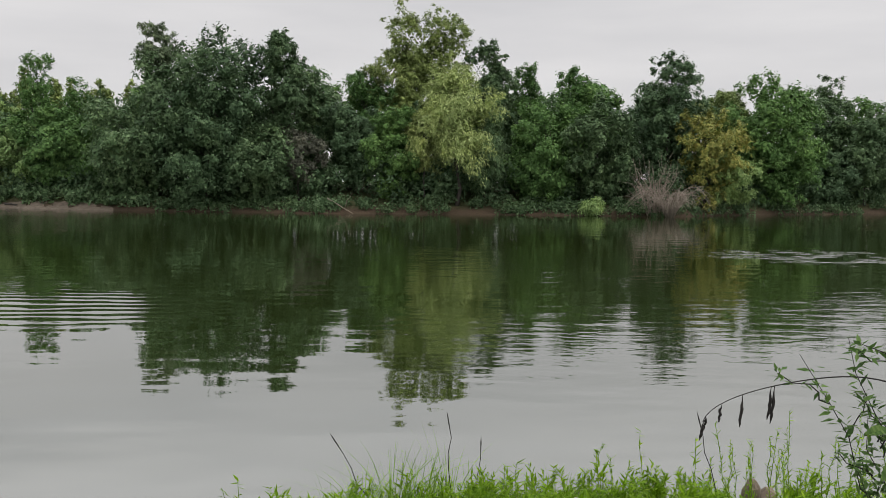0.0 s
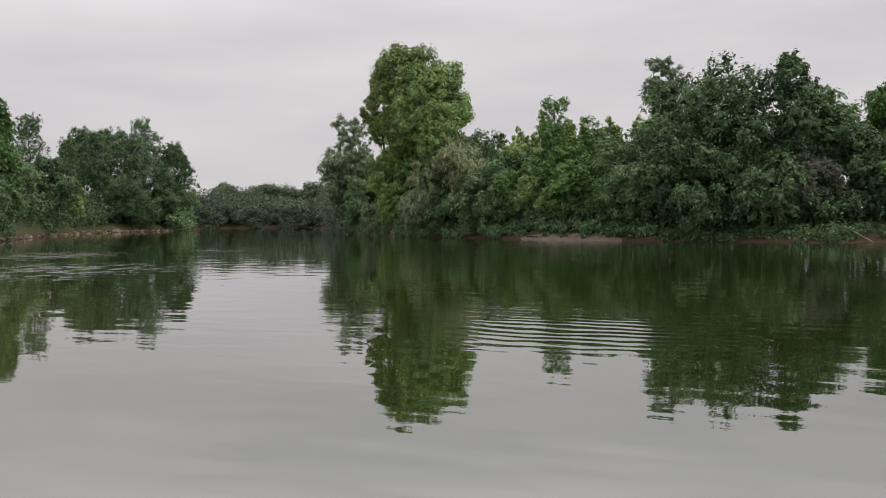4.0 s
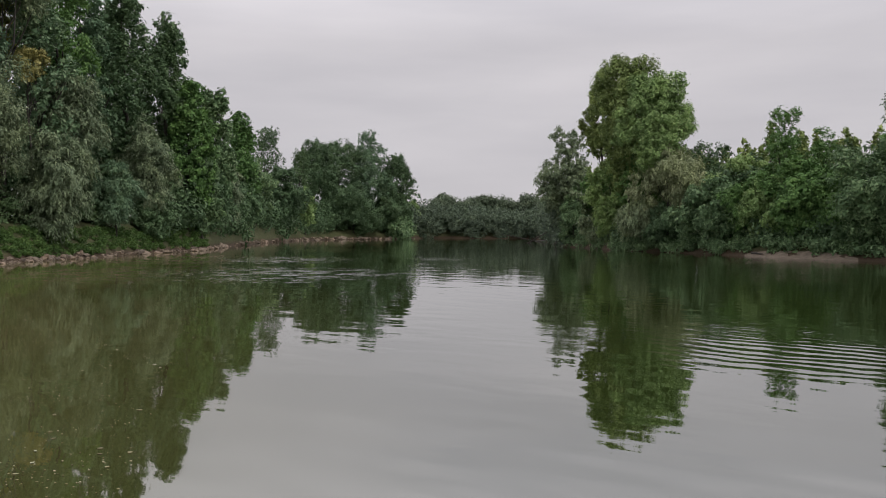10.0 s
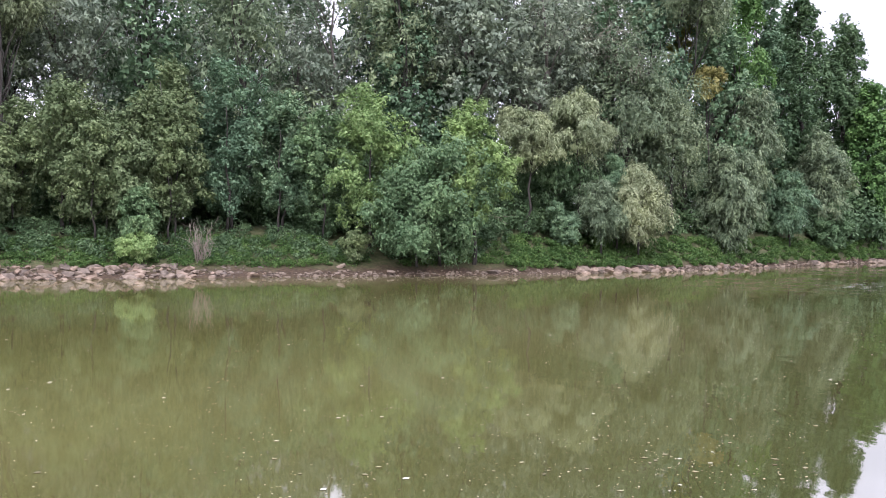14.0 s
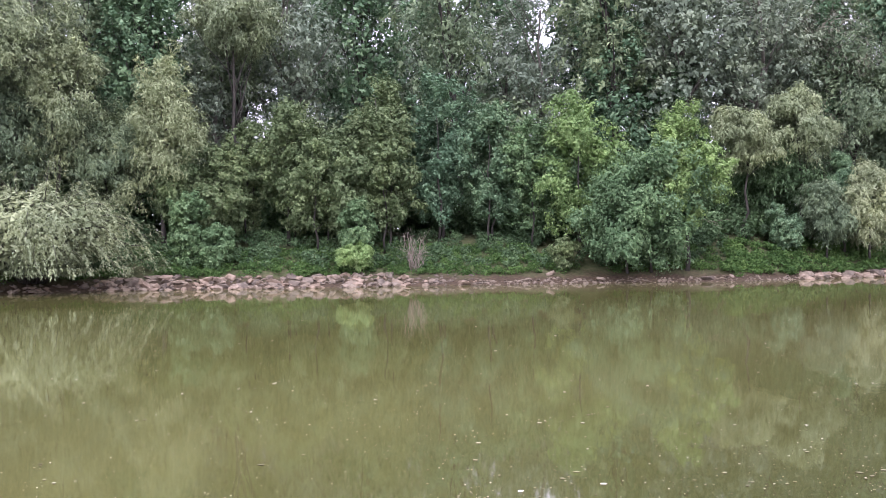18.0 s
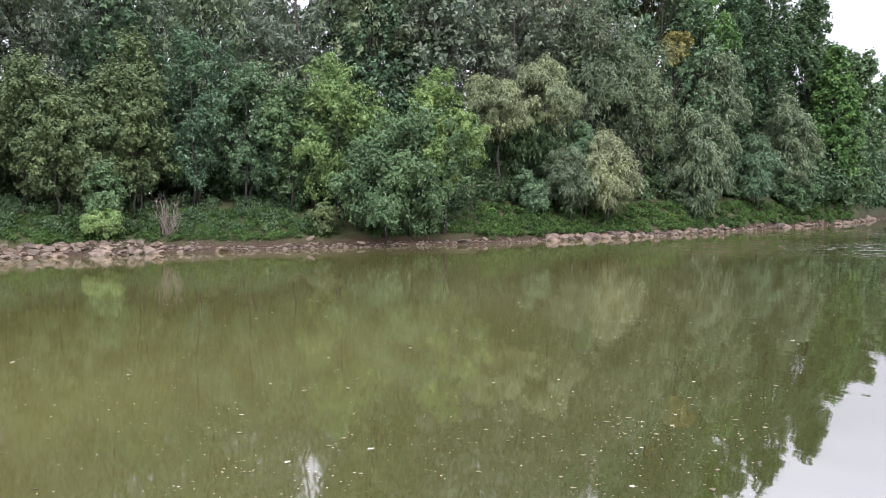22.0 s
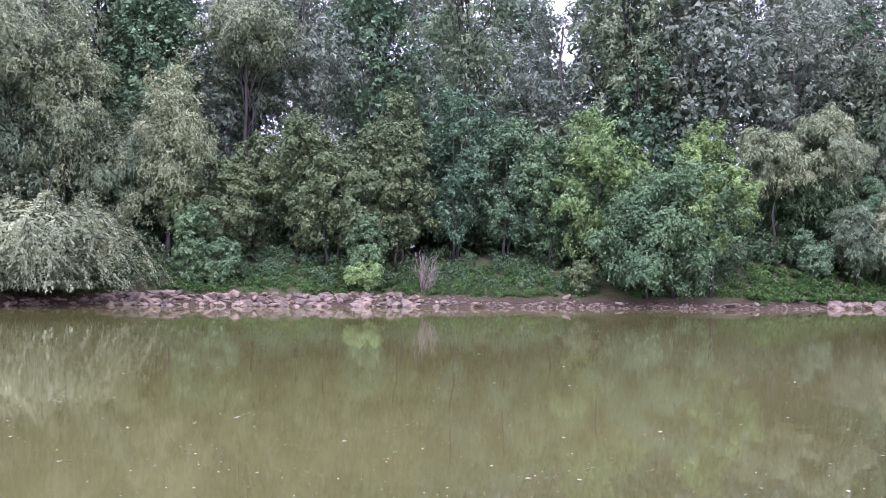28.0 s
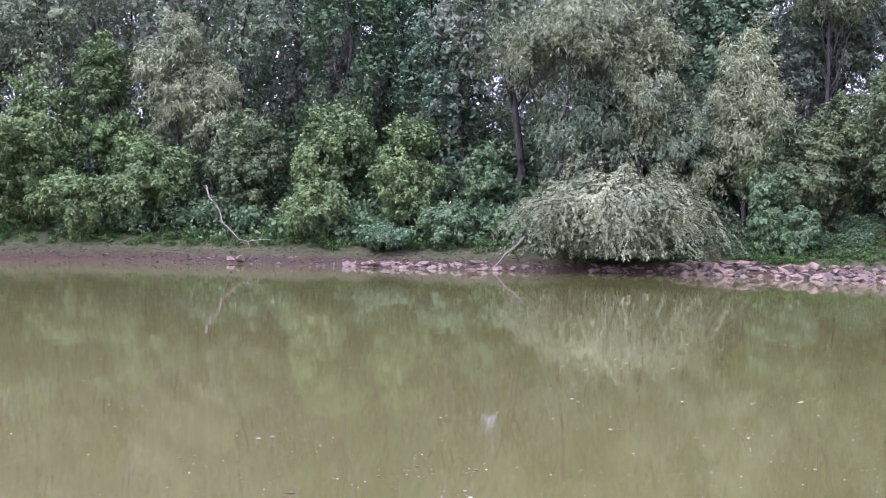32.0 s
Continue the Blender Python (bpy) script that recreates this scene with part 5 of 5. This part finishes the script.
bank_end = new("stone_revetment")
tagged(bank_end, "short run of grey-pink stones on a muddy bank", "stones")
riprap(-133.6, -124.3, -0.1, 0.9, 75, 0.3, 0.85, bank_end)
riprap(-124.3, -115.0, 0.1, 1.0, 22, 0.3, 0.8, bank_end)
bank_far = new("stone_revetment")
tagged(bank_far, "far strip of pale stones under the bank trees", "stones")
riprap(-55.4, -45.6, -0.1, 1.2, 110, 0.6, 1.6, bank_far)
riprap_rest("rubble", -115.9, -92.4, -0.1, 1.7, 300, 0.12, 0.34, "small broken stones between the larger blocks")
riprap_rest("rubble", -92.4, -55.9, -0.1, 0.9, 800, 0.10, 0.36, "scattered gravel and small stones on mud")
riprap_rest("rubble", -147.4, -115.9, -0.1, 1.2, 240, 0.10, 0.32, "scattered small stones on a muddy shore")

for az_s, off_s, size_s in ((-85.1, 0.5, 0.66), (-79.0, 0.4, 0.7), (-139.8, 0.5, 0.95), (-140.4, 0.6, 0.65), (-88.1, 1.4, 0.7)):
    rs = float(shore(az_s)) + off_s
    ob = new("boulder", stone_shapes[stone_rng.randint(len(stone_shapes))])
    ob.matrix_basis = stone_pose(rs * math.sin(radians(az_s)), rs * math.cos(radians(az_s)), size_s, 0.2)
    tagged(ob, "single pale stone on the wet mud at the waterline", "stone")

# ---- driftwood ----
def limb_thing(name, pts, r0, label, seed, wood=None, forks=3, category="branch"):
    rng = np.random.RandomState(seed)
    base = Vector(pts[0])
    tubes = Tubes()
    line = np.array([np.array(p) - np.array(pts[0]) for p in pts], float)
    fine_pts = [line[0]]
    for p, q in zip(line[:-1], line[1:]):
        for s in (0.33, 0.66, 1.0):
            fine_pts.append(p + (q - p) * s + rng.normal(0, 0.04 * np.linalg.norm(q - p), 3) * (s < 1))
    tubes.add(fine_pts, np.linspace(r0, r0 * 0.3, len(fine_pts)), 6)
    for _ in range(forks):
        i = rng.randint(1, len(fine_pts) - 1)
        end = fine_pts[i] + rng.normal(0, 0.35, 3) * np.linalg.norm(line[-1]) * 0.5 + np.array([0, 0, 0.2])
        tubes.add(bent(rng, fine_pts[i], end, 5, 0.05), np.linspace(r0 * 0.5, r0 * 0.12, 5), 5)
    root = new(name)
    root.location = base
    tagged(root, label, category)
    link_part("wood", tubes.mesh(name), wood or DEAD_WOOD, root)


def on_bank(az_d, off_d, up=0.0):
    rs = float(shore(az_d)) + off_d
    x, y = rs * math.sin(radians(az_d)), rs * math.cos(radians(az_d))
    return (x, y, max(ground_z(x, y), 0) + up)


limb_thing("fallen_branch", (on_bank(-142.0, 4.5, 3.2), on_bank(-141.0, 3.2, 1.4), on_bank(-140.0, 2.6, 0.5), on_bank(-138.1, 2.4, 0.5)), 0.06, "bare fallen branch hanging down from the bank trees", 3, forks=5)
limb_thing("fallen_branch", (on_bank(-123.1, 2.2, 1.1), on_bank(-124.2, 1.2, 0.5), on_bank(-124.8, 0.3, 0.1)), 0.07, "bare driftwood branch reaching down to the water", 4)
limb_thing("driftwood_log", (on_bank(-36.2, -1.0, 0.15), on_bank(-36.6, -2.6, 0.5), on_bank(-37.2, -4, 0.35)), 0.22, "dark waterlogged trunk lying at the river point", 5, BARK)
limb_thing("fallen_branch", (on_bank(-7.2, 1.5, 0.9), on_bank(-6.2, 0.3, 0.35), on_bank(-5.7, -0.6, 0.05)), 0.06, "bare branch dipping into the far water edge", 6)
limb_thing("fallen_branch", (on_bank(-80.6, 3.2, 0.1), on_bank(-79.9, 3.0, 2.0), on_bank(-79.2, 2.6, 2.9), on_bank(-78.4, 2.4, 2.7)), 0.05, "pale dead branch sticking out beside the maple bush", 9, forks=6)
limb_thing("driftwood_log", (on_bank(-25.0, 0.9, 0.12), on_bank(-24.4, 0.8, 0.12)), 0.14, "short dark log on the sandy shore", 7, BARK, 0)
limb_thing("fallen_branch", (on_bank(-109.5, 4.6, 0.2), on_bank(-108.5, 4.4, 0.35)), 0.09, "pale broken branch lying on the grassy slope", 8, forks=1)

# ---- litter on the muddy shore ----
lr = np.random.RandomState(88)
la = lr.uniform(-158, -119, 2200)
lo = lr.uniform(0.15, 3.2, 2200)
lrad = shore(la) + lo
lx, ly = lrad * np.sin(np.radians(la)), lrad * np.cos(np.radians(la))
lp = np.stack([lx, ly, ground_zs(np.stack([lx, ly], 1)) + 0.03], 1)
lt = lr.uniform(0, 6.28, 2200)
litter = link_part("leaf_litter", tri_mesh("leaf_litter", leaflets(lp, unit(lr.normal(0, 0.45, (2200, 3)) + np.array([0, 0, 1.0])), np.stack([np.cos(lt), np.sin(lt), 0 * lt], 1), lr.uniform(0.08, 0.26, 2200), lr.uniform(0.04, 0.12, 2200))), LEAF["mauve"])
tagged(litter, "dry leaves and twigs scattered on brown mud", "litter", kind="stuff")
lw = Tubes()
for k in range(160):
    i = lr.randint(2200)
    d = lr.normal(0, 0.35, 3) * np.array([1, 1, 0.25])
    lw.add([lp[i], lp[i] + d * 0.5 + (0, 0, 0.04), lp[i] + d], (0.02, 0.016, 0.006), 4)
sticks = link_part("driftwood_litter", lw.mesh("driftwood_litter"), BARK)
tagged(sticks, "dark broken sticks washed up on the mud", "litter", kind="stuff")

# ---- flecks drifting on the water ----
fr = np.random.RandomState(77)
fl = []
for cx_az, cr, spread_az, spread_r, count in ((-66, 24, 5, 11, 1500), (-90, 20, 28, 13, 2600), (-125, 22, 22, 13, 1500), (-70, 13, 14, 6, 500), (-60, 44, 5, 14, 500)):
    a = np.radians(fr.normal(cx_az, spread_az, count))
    r = 8.5 + np.abs(fr.normal(cr - 8.5, spread_r, count))
    r = np.minimum(r, shore(np.degrees(a)) - 1.5)
    xy = np.stack([r * np.sin(a), r * np.cos(a)], 1)
    # a third of them gather in small rafts
    raft = fr.randint(0, max(1, count // 14), count)
    own = fr.uniform(0, 1, count) > 0.5
    xy = np.where(own[:, None], xy, xy[raft] + fr.normal(0, 0.22, (count, 2)))
    fl.append(xy[np.degrees(np.arctan2(xy[:, 0], xy[:, 1])) + 0.25 * np.maximum(0, 24 - np.hypot(xy[:, 0], xy[:, 1])) < -57])
fl = np.concatenate(fl)
size = fr.uniform(0.007, 0.019, len(fl)) * (1 + 1.6 * (fr.uniform(0, 1, len(fl)) > 0.93))
th = fr.uniform(0, 6.28, len(fl))
ax = np.stack([np.cos(th), np.sin(th), np.zeros(len(fl))], 1)
p3 = np.concatenate([fl, np.full((len(fl), 1), 0.006)], 1)
flecks = link_part("drifting_flecks", quad_mesh("drifting_flecks", blades(p3, np.tile((0, 0, 1.0), (len(fl), 1)), ax, size * 2.2, size * 1.5, 0.02)), FOAM)
tagged(flecks, "scattered pale leaves and foam flecks floating on the river", "debris", kind="stuff")


# ---- the near bank: grass and weeds ----
def strips(paths, widths):
    """Grass blades: tapered ribbons along bent paths, as quads."""
    quads = []
    for pts, w in zip(paths, widths):
        d = unit(np.gradient(pts, axis=0))
        side = unit(np.cross(d, np.array([0.3, 0.2, 1.0])) + 1e-6)
        ww = w * np.linspace(1.0, 0.08, len(pts))[:, None]
        a, b = pts - side * ww / 2, pts + side * ww / 2
        for i in range(len(pts) - 1):
            quads.append((a[i], b[i], b[i + 1], a[i + 1]))
    return np.array(quads)


gr = np.random.RandomState(9)


def near_patch(az0, az1, back, front, n):
    a = gr.uniform(az0, az1, n)
    edge = np.interp(a, NEAR_AZ, NEAR_R)
    r = edge + gr.uniform(back, front, n)
    x, y = r * np.sin(np.radians(a)), r * np.cos(np.radians(a))
    return np.stack([x, y, ground_zs(np.stack([x, y], 1)) - 0.01], 1)


paths, widths = [], []
for root_p in near_patch(-15, 34, -1.1, 0.55, 15000):
    hgt = gr.uniform(0.07, 0.27)
    lean_v = gr.normal(0, 0.35, 2) * hgt
    s = np.linspace(0, 1, 4)[:, None]
    paths.append(root_p + np.concatenate([lean_v * s ** 1.8, hgt * (s - 0.15 * s ** 3)], 1))
    widths.append(gr.uniform(0.005, 0.011))
lawn = link_part("grass", quad_mesh("grass", strips(paths, widths)), LEAF["grass"])
tagged(lawn, "bright green short grass on the near river bank", "grass", kind="stuff")


cp = near_patch(-13, 34, -1.1, 0.5, 16000)
cp[:, 2] += gr.uniform(0.02, 0.22, len(cp)) * np.array([0.75 + 0.5 * noise.noise(Vector((a * 2.5, b * 2.5, 4))) for a, b in cp[:, :2]])
ct = gr.uniform(0, 6.28, len(cp))
cl = gr.uniform(0.025, 0.06, len(cp))
carpet = link_part("ground_cover", quad_mesh("ground_cover", blades(cp, unit(gr.normal(0, 0.45, cp.shape) + np.array([0, 0, 1.0])), np.stack([np.cos(ct), np.sin(ct), gr.uniform(-0.3, 0.4, len(cp))], 1), cl, cl * 0.42)), LEAF["grass"])
tagged(carpet, "dense bright green leafy plants covering the near bank", "ground cover", kind="stuff")


def sedge_tuft(x, y, n, hgt, seed, label):
    rng = np.random.RandomState(seed)
    ps, ws = [], []
    for _ in range(n):
        a = rng.uniform(0, 6.28)
        hh = hgt * rng.uniform(0.5, 1.0)
        bow = (rng.uniform(0.1, 0.5) if rng.uniform() < 0.30 else rng.uniform(0.7, 1.6)) * hh
        s = np.linspace(0, 1, 7)[:, None]
        ps.append(np.concatenate([np.array([[math.cos(a), math.sin(a)]]) * (0.05 + bow * s ** 2), hh * (s - 0.42 * (bow / hh) * s ** 2.2)], 1))
        ws.append(rng.uniform(0.006, 0.013))
    root = new("sedge_tuft")
    root.location = (x, y, ground_z(x, y) - 0.02)
    tagged(root, label, "grass", "tufts on the near bank")
    link_part("foliage", quad_mesh("sedge_blades", strips(ps, ws)), LEAF["sedge"], root)


def weed(x, y, hgt, seed, label="leafy green weed with narrow leaves on the bank", leaf_len=0.062, stems=5, name="weed_plant"):
    """A weed: a few upright stems set with narrow leaves."""
    rng = np.random.RandomState(seed)
    tubes, pos, axis = Tubes(), [], []
    for _ in range(stems):
        a = rng.uniform(0, 6.28)
        tip = np.array([math.cos(a), math.sin(a), 0]) * rng.uniform(0.05, 0.3) * hgt + np.array([0, 0, hgt * rng.uniform(0.65, 1.0)])
        line = bent(rng, (0.02 * math.cos(a), 0.02 * math.sin(a), 0), tip, 7, 0.015 * hgt)
        tubes.add(line, np.linspace(0.0035, 0.001, 7), 4)
        for q in np.arange(0.10, 1.0, 0.011 / max(hgt, 0.2)):
            p = np.array([np.interp(q * 6, range(7), line[:, i]) for i in range(3)])
            b = rng.uniform(0, 6.28)
            dd = np.array([math.cos(b), math.sin(b), rng.uniform(0.1, 0.9)])
            pos.append(p + dd * leaf_len * 0.5 * (1.1 - 0.6 * q))
            axis.append(dd)
    pos, axis = np.array(pos), unit(np.array(axis))
    normal = unit(np.cross(axis, np.cross(np.array([0, 0, 1.0]), axis)) + rng.normal(0, 0.3, axis.shape))
    root = new(name)
    root.location = (x, y, ground_z(x, y) - 0.01)
    tagged(root, label, "weed", "weeds on the near bank")
    link_part("stalk", tubes.mesh("weed_stems"), LEAF["near_weed"], root)
    ln = leaf_len * rng.uniform(0.6, 1.2, len(pos))
    link_part("foliage", quad_mesh("weed_leaves", blades(pos, normal, axis, ln, ln * 0.19)), LEAF["near_weed"], root)


near_spots = np.concatenate([near_patch(2.0, 15.0, -0.8, 0.35, 120), near_patch(18.5, 31, -0.9, 0.45, 130), near_patch(-12.5, 2.0, -0.6, 0.25, 60)])
for i, p in enumerate(near_spots):
    weed(p[0], p[1], gr.uniform(0.16, 0.36), 300 + i, stems=gr.randint(4, 9))


def near_at(az_d, dr):
    r = float(np.interp(az_d, NEAR_AZ, NEAR_R)) + dr
    return r * math.sin(radians(az_d)), r * math.cos(radians(az_d))


for k, (a_d, d_r, hg, nb) in enumerate(((-4.6, 0.0, 0.50, 60), (-3.0, -0.05, 0.56, 70), (-1.4, 0.0, 0.54, 75), (0.2, 0.0, 0.66, 70), (1.3, 0.05, 0.52, 60), (-6.2, 0.05, 0.42, 45), (-2.0, -0.3, 0.55, 60), (6.2, -0.1, 0.40, 40))):
    sedge_tuft(*near_at(a_d, d_r), nb, hg, 60 + k, "tuft of tall arching sedge blades at the bank edge")
for k, (a_d, d_r, hg, nb) in enumerate(((-118.6, -0.25, 0.74, 7), (-120.2, -0.2, 0.66, 6))):
    sedge_tuft(*near_at(a_d, d_r), nb, hg, 80 + k, "few tall thin sedge blades on the near bank")
for k, (a_d, d_r, hg) in enumerate(((-11.8, 0.1, 0.48), (2.6, 0.0, 0.42), (3.6, 0.1, 0.46), (7.4, 0.1, 0.56), (9.3, 0.1, 0.52), (10.9, 0.1, 0.56), (13.9, 0.1, 0.50), (12.2, 0.1, 0.42), (-9.2, 0.1, 0.28), (5.2, 0.1, 0.44))):
    weed(*near_at(a_d, d_r), hg, 90 + k, "tall single weed stem with narrow leaves at the bank edge", 0.055, 2)
for k, (a_d, d_r, hg) in enumerate(((15.4, 0.15, 0.60), (16.4, 0.1, 0.66), (17.6, 0.1, 0.62), (19.0, 0.1, 0.64), (20.2, 0.05, 0.6), (21.2, 0.0, 0.7), (22.0, -0.2, 0.75), (23.0, 0.0, 0.8))):
    weed(*near_at(a_d, d_r), hg, 130 + k, "thin-leaved upright weed with sparse grey-green leaves", 0.038, 2, "wild_aster")


def bare_stalk(az0, dr, top, label, seed):
    """One thin dry stalk that leans out from the bank."""
    x, y = near_at(az0, dr)
    root = new("dry_stalk")
    root.location = (x, y, ground_z(x, y) - 0.02)
    tagged(root, label, "stalk")
    rng = np.random.RandomState(seed)
    tubes = Tubes()
    line = bent(rng, (0, 0, 0), top, 8, 0.008)
    tubes.add(line, np.linspace(0.0035, 0.0018, 8), 5)
    link_part("stalk", tubes.mesh("dry_stalk"), DARK_POD, root)
    head = Tubes()
    head.add([line[-1] - (line[-1] - line[-2]) * 0.8, line[-1], line[-1] + (line[-1] - line[-2]) * 0.4], (0.002, 0.0038, 0.0008), 6)
    link_part("seed_head", head.mesh("seed_head"), DARK_POD, root)


bare_stalk(-3.0, 0.1, (-0.30, 0.0, 0.52), "thin dark dry stalk leaning over the water", 71)
bare_stalk(0.6, 0.1, (-0.04, 0.0, 0.66), "thin dark upright stalk above the sedge", 72)
bare_stalk(15.6, 0.1, (-0.16, 0.0, 0.62), "thin dark stalk leaning out from the bank", 73)
bare_stalk(1.6, 0.1, (0.04, 0.0, 0.56), "thin dark upright stalk above the sedge", 74)


# the arched stem with hanging dark pods, and the leafy plant that it rises from
def pod_plant():
    rng = np.random.RandomState(21)
    bx, by = near_at(27.0, -1.75)
    root = new("pod_plant")
    root.location = (bx, by, ground_z(bx, by) - 0.02)
    tagged(root, "leafy plant with arching stem and hanging dark dry pods", "plant")
    org = np.array(root.location)

    def spot(az_d, r, z):
        return np.array([r * math.sin(radians(az_d)), r * math.cos(radians(az_d)), z]) - org

    tubes = Tubes()
    arch = [(24.5, 3.35, 1.95), (22.2, 3.36, 2.05), (20.0, 3.37, 2.05), (18.2, 3.37, 2.04), (16.4, 3.37, 2.00), (14.6, 3.37, 1.96), (13.4, 3.36, 1.89)]
    line = np.array([spot(*q) for q in arch])
    curve = [np.polyfit(range(7), line[:, i], 5) for i in range(3)]
    fine_line = np.array([[np.polyval(c, s) for c in curve] for s in np.linspace(0, 6, 25)])
    tubes.add(fine_line, np.linspace(0.0026, 0.0012, 25), 5)
    main = [((0, 0, 0), spot(25.5, 3.35, 1.5)), (spot(25.5, 3.35, 1.5), spot(20.2, 3.37, 2.17)), (spot(25.5, 3.35, 1.4), spot(18.0, 3.38, 2.11)), (spot(25.5, 3.35, 1.3), spot(21.2, 3.35, 1.95)), (spot(26, 3.35, 1.2), spot(20.8, 3.3, 1.8)), (spot(25.5, 3.35, 1.5), spot(22.3, 3.3, 2.22)), (spot(25.5, 3.35, 1.5), spot(24.5, 3.35, 1.95))]
    for a, b in list(main[1:]):
        for _ in range(4):
            q = rng.uniform(0.35, 0.95)
            base = np.array(a) + (np.array(b) - np.array(a)) * q
            main.append((base, base + np.array([rng.normal(0, 0.11) - 0.03, rng.normal(0, 0.05), rng.uniform(0.02, 0.16)])))
    pos, axis = [], []
    for a, b in main:
        ln = bent(rng, a, b, 7, 0.04 * float(np.linalg.norm(np.array(b) - np.array(a))))
        tubes.add(ln, np.linspace(0.0026, 0.0010, 7), 5)
        for q in np.arange(0.30, 1.0, 0.05 if np.linalg.norm(np.array(b) - np.array(a)) > 0.3 else 0.16):
            p = np.array([np.interp(q * 6, range(7), ln[:, i]) for i in range(3)])
            for _ in range(5):
                b2 = rng.uniform(0, 6.28)
                dd = np.array([math.cos(b2), math.sin(b2), rng.uniform(-0.4, 0.6)])
                pos.append(p + dd * rng.uniform(0.01, 0.035))
                axis.append(dd)
    link_part("stalk", tubes.mesh("pod_plant_stems"), DARK_POD, root)
    pos, axis = np.array(pos), unit(np.array(axis))
    normal = unit(np.cross(axis, np.cross(np.array([0, 0, 1.0]), axis)) + rng.normal(0, 0.35, axis.shape))
    ln = rng.uniform(0.022, 0.052, len(pos))
    link_part("foliage", quad_mesh("pod_plant_leaves", blades(pos, normal, axis, ln, ln * 0.33)), LEAF["weed"], root)
    # broad toothed leaves lower down
    for az_d, z, long, droop in ((22.0, 1.93, 0.12, -0.1), (22.6, 1.84, 0.14, -0.5), (21.8, 1.72, 0.13, -0.7), (22.9, 1.70, 0.12, -0.5), (23.4, 1.58, 0.12, -0.8), (23.9, 1.80, 0.15, -0.3), (23.2, 1.45, 0.10, -0.6), (24.2, 1.62, 0.12, -0.5), (24.0, 1.36, 0.10, -0.4)):
        long *= 0.62
        base = spot(az_d + 0.1, 3.34 + rng.uniform(-0.08, 0.08), z)
        d = unit(np.array([-0.9, rng.normal(0, 0.4), droop]))
        side = unit(np.cross(d, np.array([0.2, -0.5, 0.8])))
        m = np.linspace(0, 1, 13)
        wide = long * 0.24 * np.sin(np.pi * m ** 0.8) * np.where(np.arange(13) % 2, 1.12, 0.88)
        mid_l = base + d * (m * long)[:, None] - np.array([0, 0, 0.18 * long]) * (m ** 2)[:, None]
        a, b = mid_l + side * wide[:, None], mid_l - side * wide[:, None]
        up = np.array([0, 0, 0.10 * long])
        quads = [(mid_l[i], a[i] + up * m[i], a[i + 1] + up * m[i + 1], mid_l[i + 1]) for i in range(12)] + [(mid_l[i + 1], b[i + 1] + up * m[i + 1], b[i] + up * m[i], mid_l[i]) for i in range(12)]
        link_part("leaf", quad_mesh("broad_leaf", np.array(quads)), LEAF["weed"], root)
    for s, length in ((3.76, 0.115), (3.84, 0.10), (4.58, 0.10), (5.17, 0.06), (5.75, 0.045), (5.95, 0.06)):
        top = np.array([np.polyval(c, s) for c in curve])
        pod = Tubes()
        pts = np.array([top + (rng.normal(0, 0.0013) - 0.010 * q * q, rng.normal(0, 0.002), -length * q) for q in np.linspace(0, 1, 10)])
        pod.add(pts, (0.0010, 0.0012, 0.0026, 0.0040, 0.0050, 0.0046, 0.0042, 0.0044, 0.0030, 0.0008), 6)
        link_part("pod", pod.mesh("pod"), DARK_POD, root)


pod_plant()
def boulder_mesh(seed):
    bm = bmesh.new()
    bmesh.ops.create_icosphere(bm, subdivisions=3, radius=0.5)
    for v in bm.verts:
        p = v.co * (1 + 0.35 * noise.noise(v.co * 2.2 + Vector((seed, 0, 0))) + 0.16 * noise.noise(v.co * 6.0 + Vector((0, seed, 0))))
        v.co = p
    me = bpy.data.meshes.new("bank_stone")
    bm.to_mesh(me)
    bm.free()
    me.materials.append(STONE)
    return me


for k, (x, y, z, sx, sy, sz, what) in enumerate(((1.57, 4.98, 0.94, 0.20, 0.22, 0.40, "rough lump of brown stone and earth at the bank edge"), (1.49, 4.96, 1.13, 0.075, 0.075, 0.11, "small mossy stone standing on a larger lump"), (1.36, 5.02, 0.89, 0.24, 0.20, 0.16, "flat pale stone at the bank edge"), (1.68, 4.90, 0.93, 0.16, 0.18, 0.32, "brown stone in the weeds at the bank edge"))):
    ob = new("bank_stone", boulder_mesh(3.0 + 5 * k))
    ob.matrix_basis = Matrix.Translation((x, y, z)) @ Matrix.Diagonal((sx, sy, sz, 1))
    tagged(ob, what, "stone")
for k, (a_d, d_r) in enumerate(((15.9, -0.35), (16.9, -0.42), (17.8, -0.38), (18.7, -0.5), (19.6, -0.45))):
    weed(*near_at(a_d, d_r), 0.5 + 0.05 * (k % 3), 170 + k, "thin-leaved upright weed with sparse grey-green leaves", 0.035, 3, "wild_aster")
